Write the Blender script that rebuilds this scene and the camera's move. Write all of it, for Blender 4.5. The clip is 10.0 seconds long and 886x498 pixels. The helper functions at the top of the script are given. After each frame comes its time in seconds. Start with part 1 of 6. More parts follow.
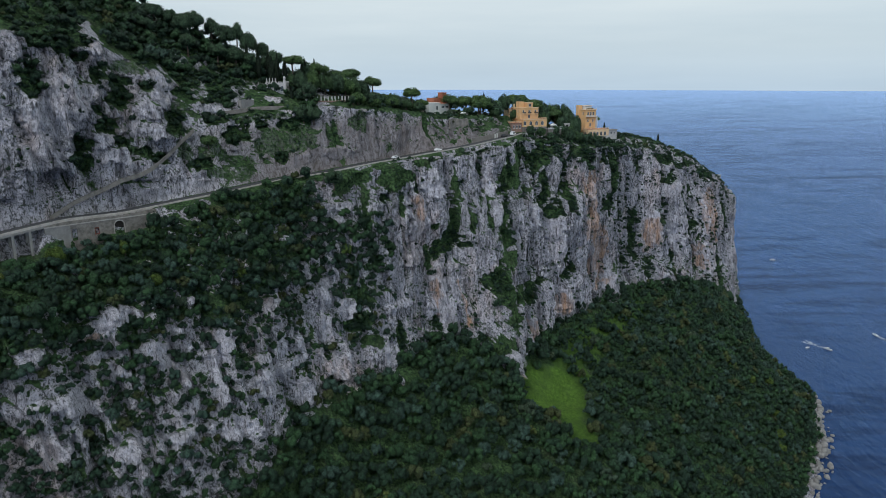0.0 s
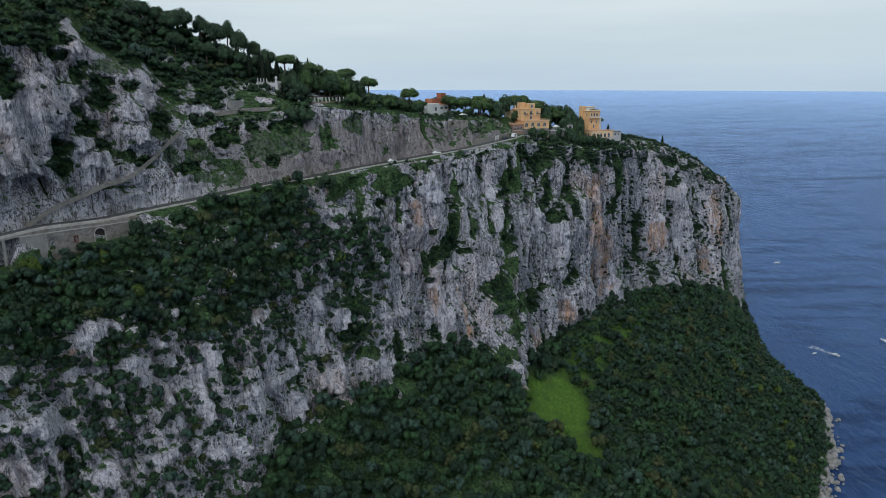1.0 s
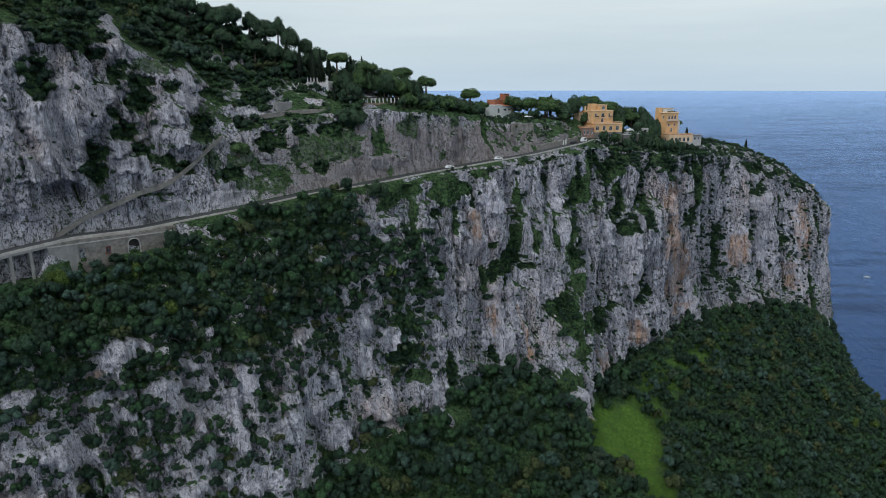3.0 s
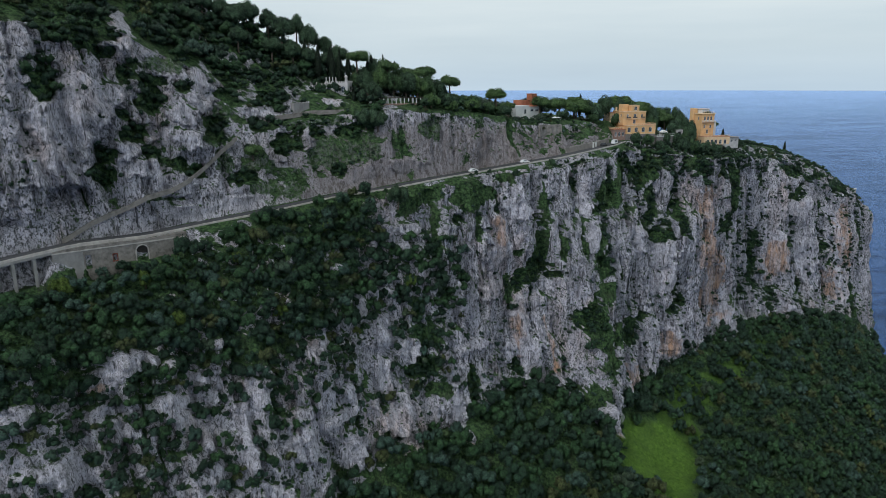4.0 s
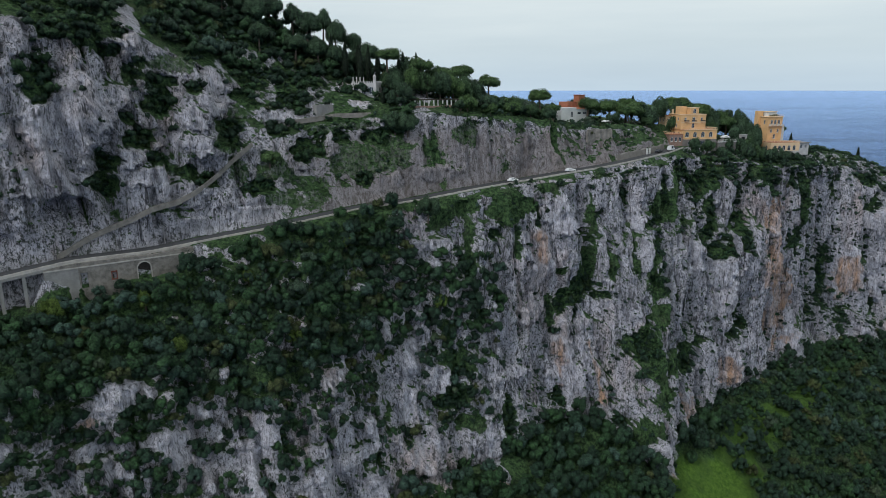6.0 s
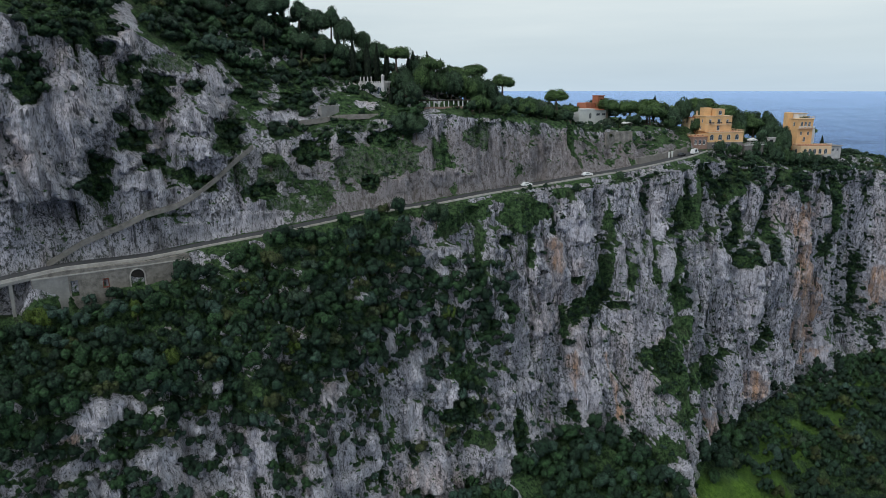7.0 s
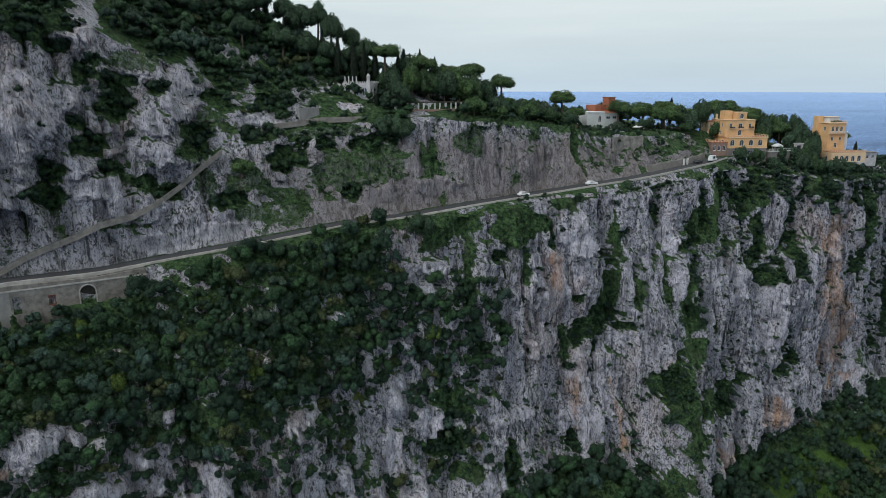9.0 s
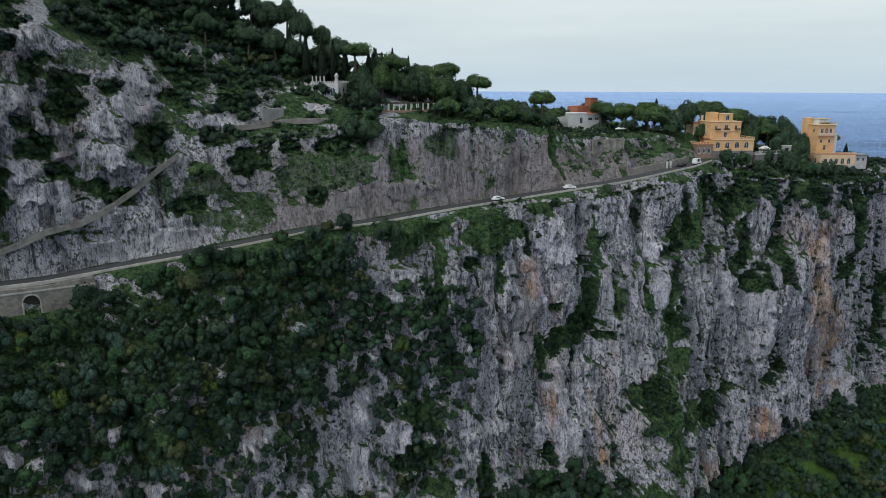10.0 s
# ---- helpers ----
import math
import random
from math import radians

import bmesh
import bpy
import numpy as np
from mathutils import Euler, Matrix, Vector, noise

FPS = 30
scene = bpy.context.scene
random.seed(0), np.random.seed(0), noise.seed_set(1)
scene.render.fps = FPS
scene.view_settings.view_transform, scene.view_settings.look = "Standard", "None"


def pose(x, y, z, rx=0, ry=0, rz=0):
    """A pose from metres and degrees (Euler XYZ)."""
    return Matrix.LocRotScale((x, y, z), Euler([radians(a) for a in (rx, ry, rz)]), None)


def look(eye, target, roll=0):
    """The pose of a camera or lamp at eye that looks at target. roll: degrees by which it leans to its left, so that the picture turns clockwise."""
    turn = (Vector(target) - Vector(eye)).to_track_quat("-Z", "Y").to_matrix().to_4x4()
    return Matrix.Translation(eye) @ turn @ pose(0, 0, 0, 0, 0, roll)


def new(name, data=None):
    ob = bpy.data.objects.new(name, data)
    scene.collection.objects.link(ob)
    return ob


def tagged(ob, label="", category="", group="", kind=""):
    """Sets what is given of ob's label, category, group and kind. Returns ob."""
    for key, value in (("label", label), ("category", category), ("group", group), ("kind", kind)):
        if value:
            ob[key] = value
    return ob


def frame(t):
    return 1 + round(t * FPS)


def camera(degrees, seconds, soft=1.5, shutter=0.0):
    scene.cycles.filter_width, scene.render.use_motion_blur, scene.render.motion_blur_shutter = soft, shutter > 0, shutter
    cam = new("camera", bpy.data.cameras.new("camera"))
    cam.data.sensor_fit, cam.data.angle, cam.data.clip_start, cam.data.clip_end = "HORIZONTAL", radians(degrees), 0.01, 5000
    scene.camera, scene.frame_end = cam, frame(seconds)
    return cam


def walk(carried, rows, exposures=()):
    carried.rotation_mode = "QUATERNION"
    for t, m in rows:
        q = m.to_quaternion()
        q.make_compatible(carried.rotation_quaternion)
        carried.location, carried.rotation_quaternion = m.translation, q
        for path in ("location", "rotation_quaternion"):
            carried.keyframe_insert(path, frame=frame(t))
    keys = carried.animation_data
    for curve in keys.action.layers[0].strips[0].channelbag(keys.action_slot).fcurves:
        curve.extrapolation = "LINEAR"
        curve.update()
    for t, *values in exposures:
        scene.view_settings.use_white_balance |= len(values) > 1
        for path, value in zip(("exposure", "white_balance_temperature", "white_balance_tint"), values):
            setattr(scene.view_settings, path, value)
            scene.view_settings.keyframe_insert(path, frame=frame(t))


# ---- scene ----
# ======================================================================
# camera: seconds, eye (m), heading left of +y, tilt, roll (degrees)
# ======================================================================
cam = camera(67.35, 10.0, soft=0.5)
FLIGHT = [
    (0, -0.00, 0.00, 244.56, -0.000, -13.956, 0.035),
    (0.5, 0.47, 6.32, 244.59, 0.004, -13.938, 0.051),
    (1, 0.94, 12.72, 244.55, 0.055, -13.929, 0.037),
    (1.5, 1.25, 19.15, 244.53, 1.185, -13.919, 0.021),
    (2, 1.40, 25.59, 244.45, 3.061, -13.903, -0.040),
    (2.5, 1.38, 32.11, 244.33, 4.336, -13.887, -0.071),
    (4, 0.98, 51.61, 244.13, 7.694, -13.891, -0.132),
    (4.5, 0.82, 58.09, 244.16, 8.678, -13.900, -0.139),
    (5, 0.57, 64.51, 244.23, 9.603, -13.914, -0.150),
    (5.5, 0.36, 70.72, 244.30, 10.462, -13.901, -0.154),
    (6, 0.58, 76.69, 244.26, 11.530, -13.873, -0.167),
    (7.5, 3.73, 93.19, 244.10, 14.414, -13.817, -0.115),
    (8, 5.41, 98.40, 244.08, 15.479, -13.793, -0.091),
    (8.5, 7.52, 103.59, 244.14, 15.844, -13.801, -0.050),
    (9, 9.96, 108.71, 244.27, 15.796, -13.821, -0.011),
    (9.5, 12.74, 113.81, 244.36, 15.724, -13.832, 0.029),
    (10, 15.66, 118.97, 244.37, 15.620, -13.834, 0.092),
]


def aim(x, y, z, heading, tilt, roll):
    return pose(x, y, z, 0, 0, heading) @ pose(0, 0, 0, 90 + tilt, 0, 0) @ pose(0, 0, 0, 0, 0, roll)


walk(cam, [(row[0], aim(*row[1:])) for row in FLIGHT], [(0, -0.06, 5880, 10), (10, 0.02, 6080, 10)])

# ======================================================================
# sky, sun
# ======================================================================
world = bpy.data.worlds.new("sky")
scene.world = world
world.use_nodes = True
wt = world.node_tree
wt.nodes.clear()


def wnode(kind, **values):
    n = wt.nodes.new(kind)
    for key, value in values.items():
        if key in n.inputs:
            n.inputs[key].default_value = value
    return n


w_out = wnode("ShaderNodeOutputWorld")
w_sky = wnode("ShaderNodeTexSky")
w_sky.sky_type = "NISHITA"
w_sky.sun_disc = False
w_sky.sun_elevation, w_sky.sun_rotation = radians(45), radians(215)
w_sky.altitude, w_sky.air_density, w_sky.dust_density = 200, 1.0, 2.0
w_co = wnode("ShaderNodeTexCoord")
w_map = wnode("ShaderNodeMapping")
w_map.inputs["Scale"].default_value = (1.2, 1.2, 11.0)
w_noise = wnode("ShaderNodeTexNoise", Scale=1.7, Detail=6.0, Roughness=0.55)
w_ramp = wnode("ShaderNodeMapRange", **{"From Min": 0.32, "From Max": 0.68, "To Min": 0.86, "To Max": 1.0})
w_sep = wnode("ShaderNodeSeparateXYZ")
w_up = wnode("ShaderNodeMapRange", **{"From Min": -0.01, "From Max": 0.13, "To Min": 0.0, "To Max": 1.0})
w_cloud = wnode("ShaderNodeValToRGB")
w_cloud.color_ramp.elements[0].color = (6.0, 7.0, 7.5, 1)
w_cloud.color_ramp.elements[1].color = (7.9, 8.3, 7.8, 1)
w_cloud.color_ramp.elements[1].position = 1.0
mid = w_cloud.color_ramp.elements.new(0.45)
mid.color = (6.4, 7.1, 7.1, 1)
w_mix = wnode("ShaderNodeMix")
w_mix.data_type = "RGBA"
w_bg = wnode("ShaderNodeBackground", Strength=0.1)
wt.links.new(w_co.outputs["Generated"], w_map.inputs["Vector"])
wt.links.new(w_map.outputs[0], w_noise.inputs["Vector"])
wt.links.new(w_noise.outputs["Fac"], w_ramp.inputs["Value"])
wt.links.new(w_co.outputs["Generated"], w_sep.inputs[0])
wt.links.new(w_sep.outputs["Z"], w_up.inputs["Value"])
w_sway = wnode("ShaderNodeMath")
w_sway.operation = "MULTIPLY_ADD"
w_sway.inputs[1].default_value = 0.55
w_sway.inputs[2].default_value = -0.28
w_sum = wnode("ShaderNodeMath")
wt.links.new(w_noise.outputs["Fac"], w_sway.inputs[0])
wt.links.new(w_sway.outputs[0], w_sum.inputs[0])
wt.links.new(w_up.outputs[0], w_sum.inputs[1])
wt.links.new(w_sum.outputs[0], w_cloud.inputs["Fac"])
wt.links.new(w_ramp.outputs[0], w_mix.inputs["Factor"])
wt.links.new(w_sky.outputs[0], w_mix.inputs["A"])
wt.links.new(w_cloud.outputs[0], w_mix.inputs["B"])
wt.links.new(w_mix.outputs["Result"], w_bg.inputs["Color"])
wt.links.new(w_bg.outputs[0], w_out.inputs["Surface"])

sun = new("sun", bpy.data.lights.new("sun", "SUN"))
sun.data.energy, sun.data.angle, sun.data.color = 1.5, radians(14), (1.0, 0.97, 0.94)
sun.matrix_world = look((0, 0, 0), (0.40, 0.58, -0.71))

# ======================================================================
# materials
# ======================================================================
class Mat:
    """A small builder for node materials."""

    def __init__(self, name):
        self.m = bpy.data.materials.new(name)
        self.m.use_nodes = True
        self.t = self.m.node_tree
        self.bsdf = self.t.nodes["Principled BSDF"]

    def n(self, kind, **values):
        node = self.t.nodes.new(kind)
        for key, value in values.items():
            if key in node.inputs:
                node.inputs[key].default_value = value
        return node

    def l(self, a, b):
        self.t.links.new(a, b)

    def pos(self, scale=(1, 1, 1)):
        g, mp = self.n("ShaderNodeNewGeometry"), self.n("ShaderNodeMapping")
        mp.inputs["Scale"].default_value = scale
        self.l(g.outputs["Position"], mp.inputs["Vector"])
        return mp.outputs[0]

    def noise(self, scale, stretch=(1, 1, 1), detail=5.0, rough=0.6, lo=0.35, hi=0.65, vec=None):
        tex = self.n("ShaderNodeTexNoise", Scale=scale, Detail=detail, Roughness=rough)
        self.l(vec or self.pos(stretch), tex.inputs["Vector"])
        return self.range(tex.outputs["Fac"], lo, hi)

    def range(self, value, lo, hi, a=0.0, b=1.0):
        r = self.n("ShaderNodeMapRange", **{"From Min": lo, "From Max": hi, "To Min": a, "To Max": b})
        self.l(value, r.inputs["Value"])
        return r.outputs[0]

    def mix(self, fac, a, b):
        x = self.n("ShaderNodeMix")
        x.data_type = "RGBA"
        for key, value in (("Factor", fac), ("A", a), ("B", b)):
            socket = [s for s in x.inputs if s.name == key and s.enabled][0]
            if isinstance(value, (tuple, list)):
                socket.default_value = (*value, 1)
            elif isinstance(value, (int, float)):
                socket.default_value = value
            else:
                self.l(value, socket)
        return [s for s in x.outputs if s.enabled][0]

    def math(self, op, a, b=0.0):
        x = self.n("ShaderNodeMath")
        x.operation = op
        x.use_clamp = op in ("ADD", "SUBTRACT", "MULTIPLY")
        for i, value in enumerate((a, b)):
            if isinstance(value, (int, float)):
                x.inputs[i].default_value = value
            else:
                self.l(value, x.inputs[i])
        return x.outputs[0]

    def attr(self, name):
        a = self.n("ShaderNodeAttribute")
        a.attribute_name = name
        return a.outputs["Fac"]

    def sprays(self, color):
        """Breaks a leafy surface into single sprays, pale at the tips, with shade painted into the gaps."""
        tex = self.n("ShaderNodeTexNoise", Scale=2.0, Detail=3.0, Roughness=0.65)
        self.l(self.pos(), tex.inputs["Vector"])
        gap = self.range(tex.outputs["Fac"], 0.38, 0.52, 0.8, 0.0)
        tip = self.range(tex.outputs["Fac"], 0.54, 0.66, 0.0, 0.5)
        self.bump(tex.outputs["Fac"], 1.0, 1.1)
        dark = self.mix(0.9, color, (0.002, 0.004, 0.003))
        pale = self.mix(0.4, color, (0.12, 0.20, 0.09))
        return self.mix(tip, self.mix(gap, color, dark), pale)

    def bump(self, height, strength=0.6, distance=0.4):
        b = self.n("ShaderNodeBump", Strength=strength, Distance=distance)
        self.l(height, b.inputs["Height"])
        self.l(b.outputs[0], self.bsdf.inputs["Normal"])

    def done(self, color, rough=0.8, spec=0.3):
        if isinstance(color, tuple):
            self.bsdf.inputs["Base Color"].default_value = (*color, 1)
        else:
            self.l(color, self.bsdf.inputs["Base Color"])
        self.bsdf.inputs["Roughness"].default_value = rough
        self.bsdf.inputs["Specular IOR Level"].default_value = spec
        return self.m


def plain(name, color, rough=0.7, vary=0.25, scale=1.5, spec=0.3):
    """A weathered plain surface: stains at two scales and a fine bump."""
    m = Mat(name)
    dark = tuple(c * (1 - vary) for c in color)
    light = tuple(min(1, c * (1 + vary * 0.5)) for c in color)
    c = m.mix(m.noise(scale), dark, color)
    c = m.mix(m.math("MULTIPLY", m.noise(scale * 7, lo=0.5, hi=0.75), 0.6), c, light)
    m.bump(m.noise(scale * 9), 0.25, 0.05)
    return m.done(c, rough, spec)


def make_rock():
    m = Mat("limestone")
    streak = m.noise(0.42, (1, 1, 0.085), 9, 0.70, 0.40, 0.52)
    pale = m.noise(0.13, (1, 1, 0.25), 6, 0.6, 0.38, 0.56)
    c = m.mix(streak, (0.20, 0.198, 0.224), (0.46, 0.448, 0.502))
    c = m.mix(m.math("MULTIPLY", pale, 0.7), c, (0.70, 0.675, 0.735))
    c = m.mix(m.math("MULTIPLY", m.attr("bare"), 0.35), c, (0.84, 0.81, 0.88))
    # iron stains that run down the face
    stain = m.math("ADD", m.attr("warm"), m.math("MULTIPLY", m.noise(0.045, (1, 1, 0.45), 5, 0.6, 0.53, 0.65), 0.4))
    run = m.math("MULTIPLY", stain, m.noise(0.35, (1, 1, 0.12), 6, 0.65, 0.30, 0.62))
    c = m.mix(m.math("MULTIPLY", run, 0.95), c, (0.58, 0.35, 0.22))
    # pitted, weathered surface: sharp dark pits and scratches, denser in some places
    area = m.noise(0.16, (1, 1, 0.3), 4, 0.6, 0.30, 0.70)
    mossy = m.mix(m.noise(0.09, (1, 1, 0.5), 5, 0.6, 0.45, 0.6), (0.050, 0.052, 0.056), (0.045, 0.070, 0.030))
    pit = m.n("ShaderNodeTexNoise", Scale=0.95, Detail=12.0, Roughness=0.80)
    m.l(m.pos((1, 1, 0.6)), pit.inputs["Vector"])
    pits = m.range(m.math("ADD", pit.outputs["Fac"], m.math("MULTIPLY", m.math("SUBTRACT", area, 0.5), 0.10)), 0.452, 0.474, 1.0, 0.0)
    smooth = m.range(m.attr("bare"), 0.0, 1.0, 1.0, 0.45)
    c = m.mix(m.math("MULTIPLY", m.math("MULTIPLY", pits, smooth), 0.85), c, mossy)
    speck = m.n("ShaderNodeTexNoise", Scale=1.9, Detail=6.0, Roughness=0.70)
    m.l(m.pos((1, 1, 0.75)), speck.inputs["Vector"])
    specks = m.range(m.math("ADD", speck.outputs["Fac"], m.math("MULTIPLY", m.math("SUBTRACT", area, 0.5), -0.12)), 0.575, 0.60)
    c = m.mix(m.math("MULTIPLY", m.math("MULTIPLY", specks, smooth), 0.85), c, m.mix(area, (0.05, 0.065, 0.035), (0.06, 0.058, 0.06)))
    scratch = m.n("ShaderNodeTexNoise", Scale=2.6, Detail=10.0, Roughness=0.8)
    m.l(m.pos((1, 1, 0.4)), scratch.inputs["Vector"])
    c = m.mix(m.range(scratch.outputs["Fac"], 0.435, 0.46, 0.75, 0.0), c, (0.10, 0.10, 0.105))
    # upright fissures
    fissure = m.noise(0.9, (1, 1, 0.09), 5, 0.6, 0.60, 0.63)
    c = m.mix(m.math("MULTIPLY", fissure, 0.75), c, (0.05, 0.05, 0.052))
    cell = m.n("ShaderNodeTexVoronoi", Scale=0.34)
    cell.feature = "DISTANCE_TO_EDGE"
    warp = m.n("ShaderNodeTexNoise", Scale=0.5, Detail=6.0)
    m.l(m.pos((1, 1, 0.3)), warp.inputs["Vector"])
    add = m.n("ShaderNodeVectorMath")
    add.operation = "MULTIPLY_ADD"
    m.l(warp.outputs["Color"], add.inputs[0])
    add.inputs[1].default_value = (3.0, 3.0, 0.8)
    m.l(m.pos((1, 1, 0.11)), add.inputs[2])
    m.l(add.outputs[0], cell.inputs["Vector"])
    joint = m.range(cell.outputs["Distance"], 0.01, 0.05, 1.0, 0.0)
    c = m.mix(m.math("MULTIPLY", joint, 0.35), c, (0.06, 0.06, 0.062))
    c = m.mix(m.math("MULTIPLY", m.attr("dull"), 0.62), c, (0.20, 0.168, 0.155))
    scrub = m.mix(m.noise(0.9, detail=8, rough=0.75, lo=0.42, hi=0.58), (0.020, 0.042, 0.020), (0.095, 0.165, 0.064))
    scrub = m.mix(m.math("MULTIPLY", m.noise(0.12, lo=0.5, hi=0.68), 0.28), scrub, (0.12, 0.118, 0.085))
    edge = m.math("ADD", m.attr("green"), m.math("MULTIPLY", m.math("SUBTRACT", m.noise(0.7, detail=10, rough=0.8, lo=0.2, hi=0.8), 0.5), 1.6))
    c = m.mix(m.range(edge, 0.46, 0.54), c, scrub)
    meadow = m.mix(m.noise(0.7, detail=10, rough=0.85, lo=0.38, hi=0.62), (0.045, 0.105, 0.016), (0.155, 0.270, 0.042))
    meadow = m.mix(m.math("MULTIPLY", m.noise(0.10, detail=5, lo=0.42, hi=0.62), 0.5), meadow, (0.060, 0.105, 0.030))
    c = m.mix(m.attr("meadow"), c, meadow)
    h = m.math("ADD", m.math("MULTIPLY", streak, 0.4), m.math("MULTIPLY", m.noise(1.3, (1, 1, 0.5), 9, 0.75), 0.5))
    m.bump(m.math("SUBTRACT", h, m.math("MULTIPLY", pits, 0.35)), 1.0, 0.8)
    return m.done(c, 0.92, 0.12)


def make_leaf(name, dark, light, tip):
    m = Mat(name)
    rnd = m.n("ShaderNodeNewGeometry").outputs["Random Per Island"]
    c = m.mix(rnd, dark, light)
    c = m.mix(m.math("MULTIPLY", m.noise(0.09, detail=3, lo=0.4, hi=0.65), 0.6), c, tip)
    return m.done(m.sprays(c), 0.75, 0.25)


def make_sea():
    """Water body colour under a bluish surface gloss that grows towards grazing angles."""
    m = Mat("sea_water")
    a = m.noise(0.10, (1, 0.4, 1), 8, 0.66, 0.2, 0.8)
    b = m.noise(0.012, (1, 0.35, 1), 6, 0.6, 0.3, 0.7)
    bump = m.n("ShaderNodeBump", Strength=0.8, Distance=4.0)
    m.l(m.math("ADD", m.math("MULTIPLY", a, 0.5), m.math("MULTIPLY", b, 0.4)), bump.inputs["Height"])
    patch = m.noise(0.0030, (0.35, 1.6, 1), 6, 0.6, 0.40, 0.60)
    wave = m.noise(0.016, (0.45, 1.7, 1), 8, 0.68, 0.42, 0.60)
    patch = m.math("MULTIPLY", m.math("ADD", patch, wave), 0.5)
    body = m.n("ShaderNodeBsdfDiffuse")
    m.l(m.mix(patch, (0.001, 0.008, 0.040), (0.017, 0.056, 0.170)), body.inputs["Color"])
    gloss = m.n("ShaderNodeBsdfGlossy", Roughness=0.22)
    gloss.inputs["Color"].default_value = (0.50, 0.67, 1.0, 1)
    fres = m.n("ShaderNodeFresnel", IOR=1.33)
    mixer = m.n("ShaderNodeMixShader")
    for node in (body, gloss, fres):
        m.l(bump.outputs[0], node.inputs["Normal"])
    # extra gloss by distance paints in the pale haze towards the horizon
    far = m.n("ShaderNodeVectorMath")
    far.operation = "LENGTH"
    m.l(m.pos((1, 1, 0)), far.inputs[0])
    fade = m.math("MULTIPLY", m.range(far.outputs["Value"], 1500, 4900, 0.0, 1.0), 0.78)
    m.l(m.math("ADD", m.math("MULTIPLY", fres.outputs[0], m.range(patch, 0.1, 0.9, 0.74, 1.08)), m.math("MULTIPLY", fade, fade)), mixer.inputs["Fac"])
    m.l(body.outputs[0], mixer.inputs[1])
    m.l(gloss.outputs[0], mixer.inputs[2])
    m.l(mixer.outputs[0], m.t.nodes["Material Output"].inputs["Surface"])
    return m.m


ROCK = make_rock()
SEA = make_sea()
LEAF_DARK = make_leaf("holm_oak_leaf", (0.014, 0.034, 0.020), (0.088, 0.155, 0.085), (0.060, 0.110, 0.050))
LEAF_MID = make_leaf("maquis_leaf", (0.024, 0.056, 0.025), (0.088, 0.155, 0.064), (0.0537, 0.1079, 0.035))
LEAF_GREY = make_leaf("olive_grey_leaf", (0.0402, 0.0656, 0.0437), (0.114, 0.1604, 0.1094), (0.0671, 0.1021, 0.0583))
LEAF_LIME = make_leaf("young_leaf", (0.0537, 0.0907, 0.013), (0.1431, 0.2138, 0.0389), (0.1073, 0.162, 0.0259))
LEAF_PINE = make_leaf("pine_needle", (0.028, 0.066, 0.024), (0.135, 0.225, 0.075), (0.105, 0.185, 0.052))
LEAF_CYPRESS = make_leaf("cypress_leaf", (0.007, 0.0151, 0.0086), (0.0219, 0.0389, 0.0194), (0.0149, 0.0281, 0.013))
LEAF_LEDGE = make_leaf("ledge_scrub_leaf", (0.0248, 0.0621, 0.027), (0.1242, 0.2268, 0.081), (0.0869, 0.1755, 0.0473))
BARK = plain("bark", (0.13, 0.105, 0.085), 0.9, 0.4, 3.0, 0.1)
ASPHALT = plain("asphalt", (0.055, 0.056, 0.06), 0.85, 0.3, 0.4)
PARAPET = plain("parapet_stone", (0.42, 0.395, 0.36), 0.85, 0.35, 0.6)

# ======================================================================
# the headland: profile lines along the coast, lofted
# along: metres along the coast road; out: metres towards the sea
# ======================================================================
ORIGIN, COAST = np.array([-140.0, 213.0]), np.array([0.69, 0.7238])
SEAWARD = np.array([COAST[1], -COAST[0]])


def place(along, out, z):
    p = ORIGIN + along * COAST + out * SEAWARD
    return Vector((p[0], p[1], z))


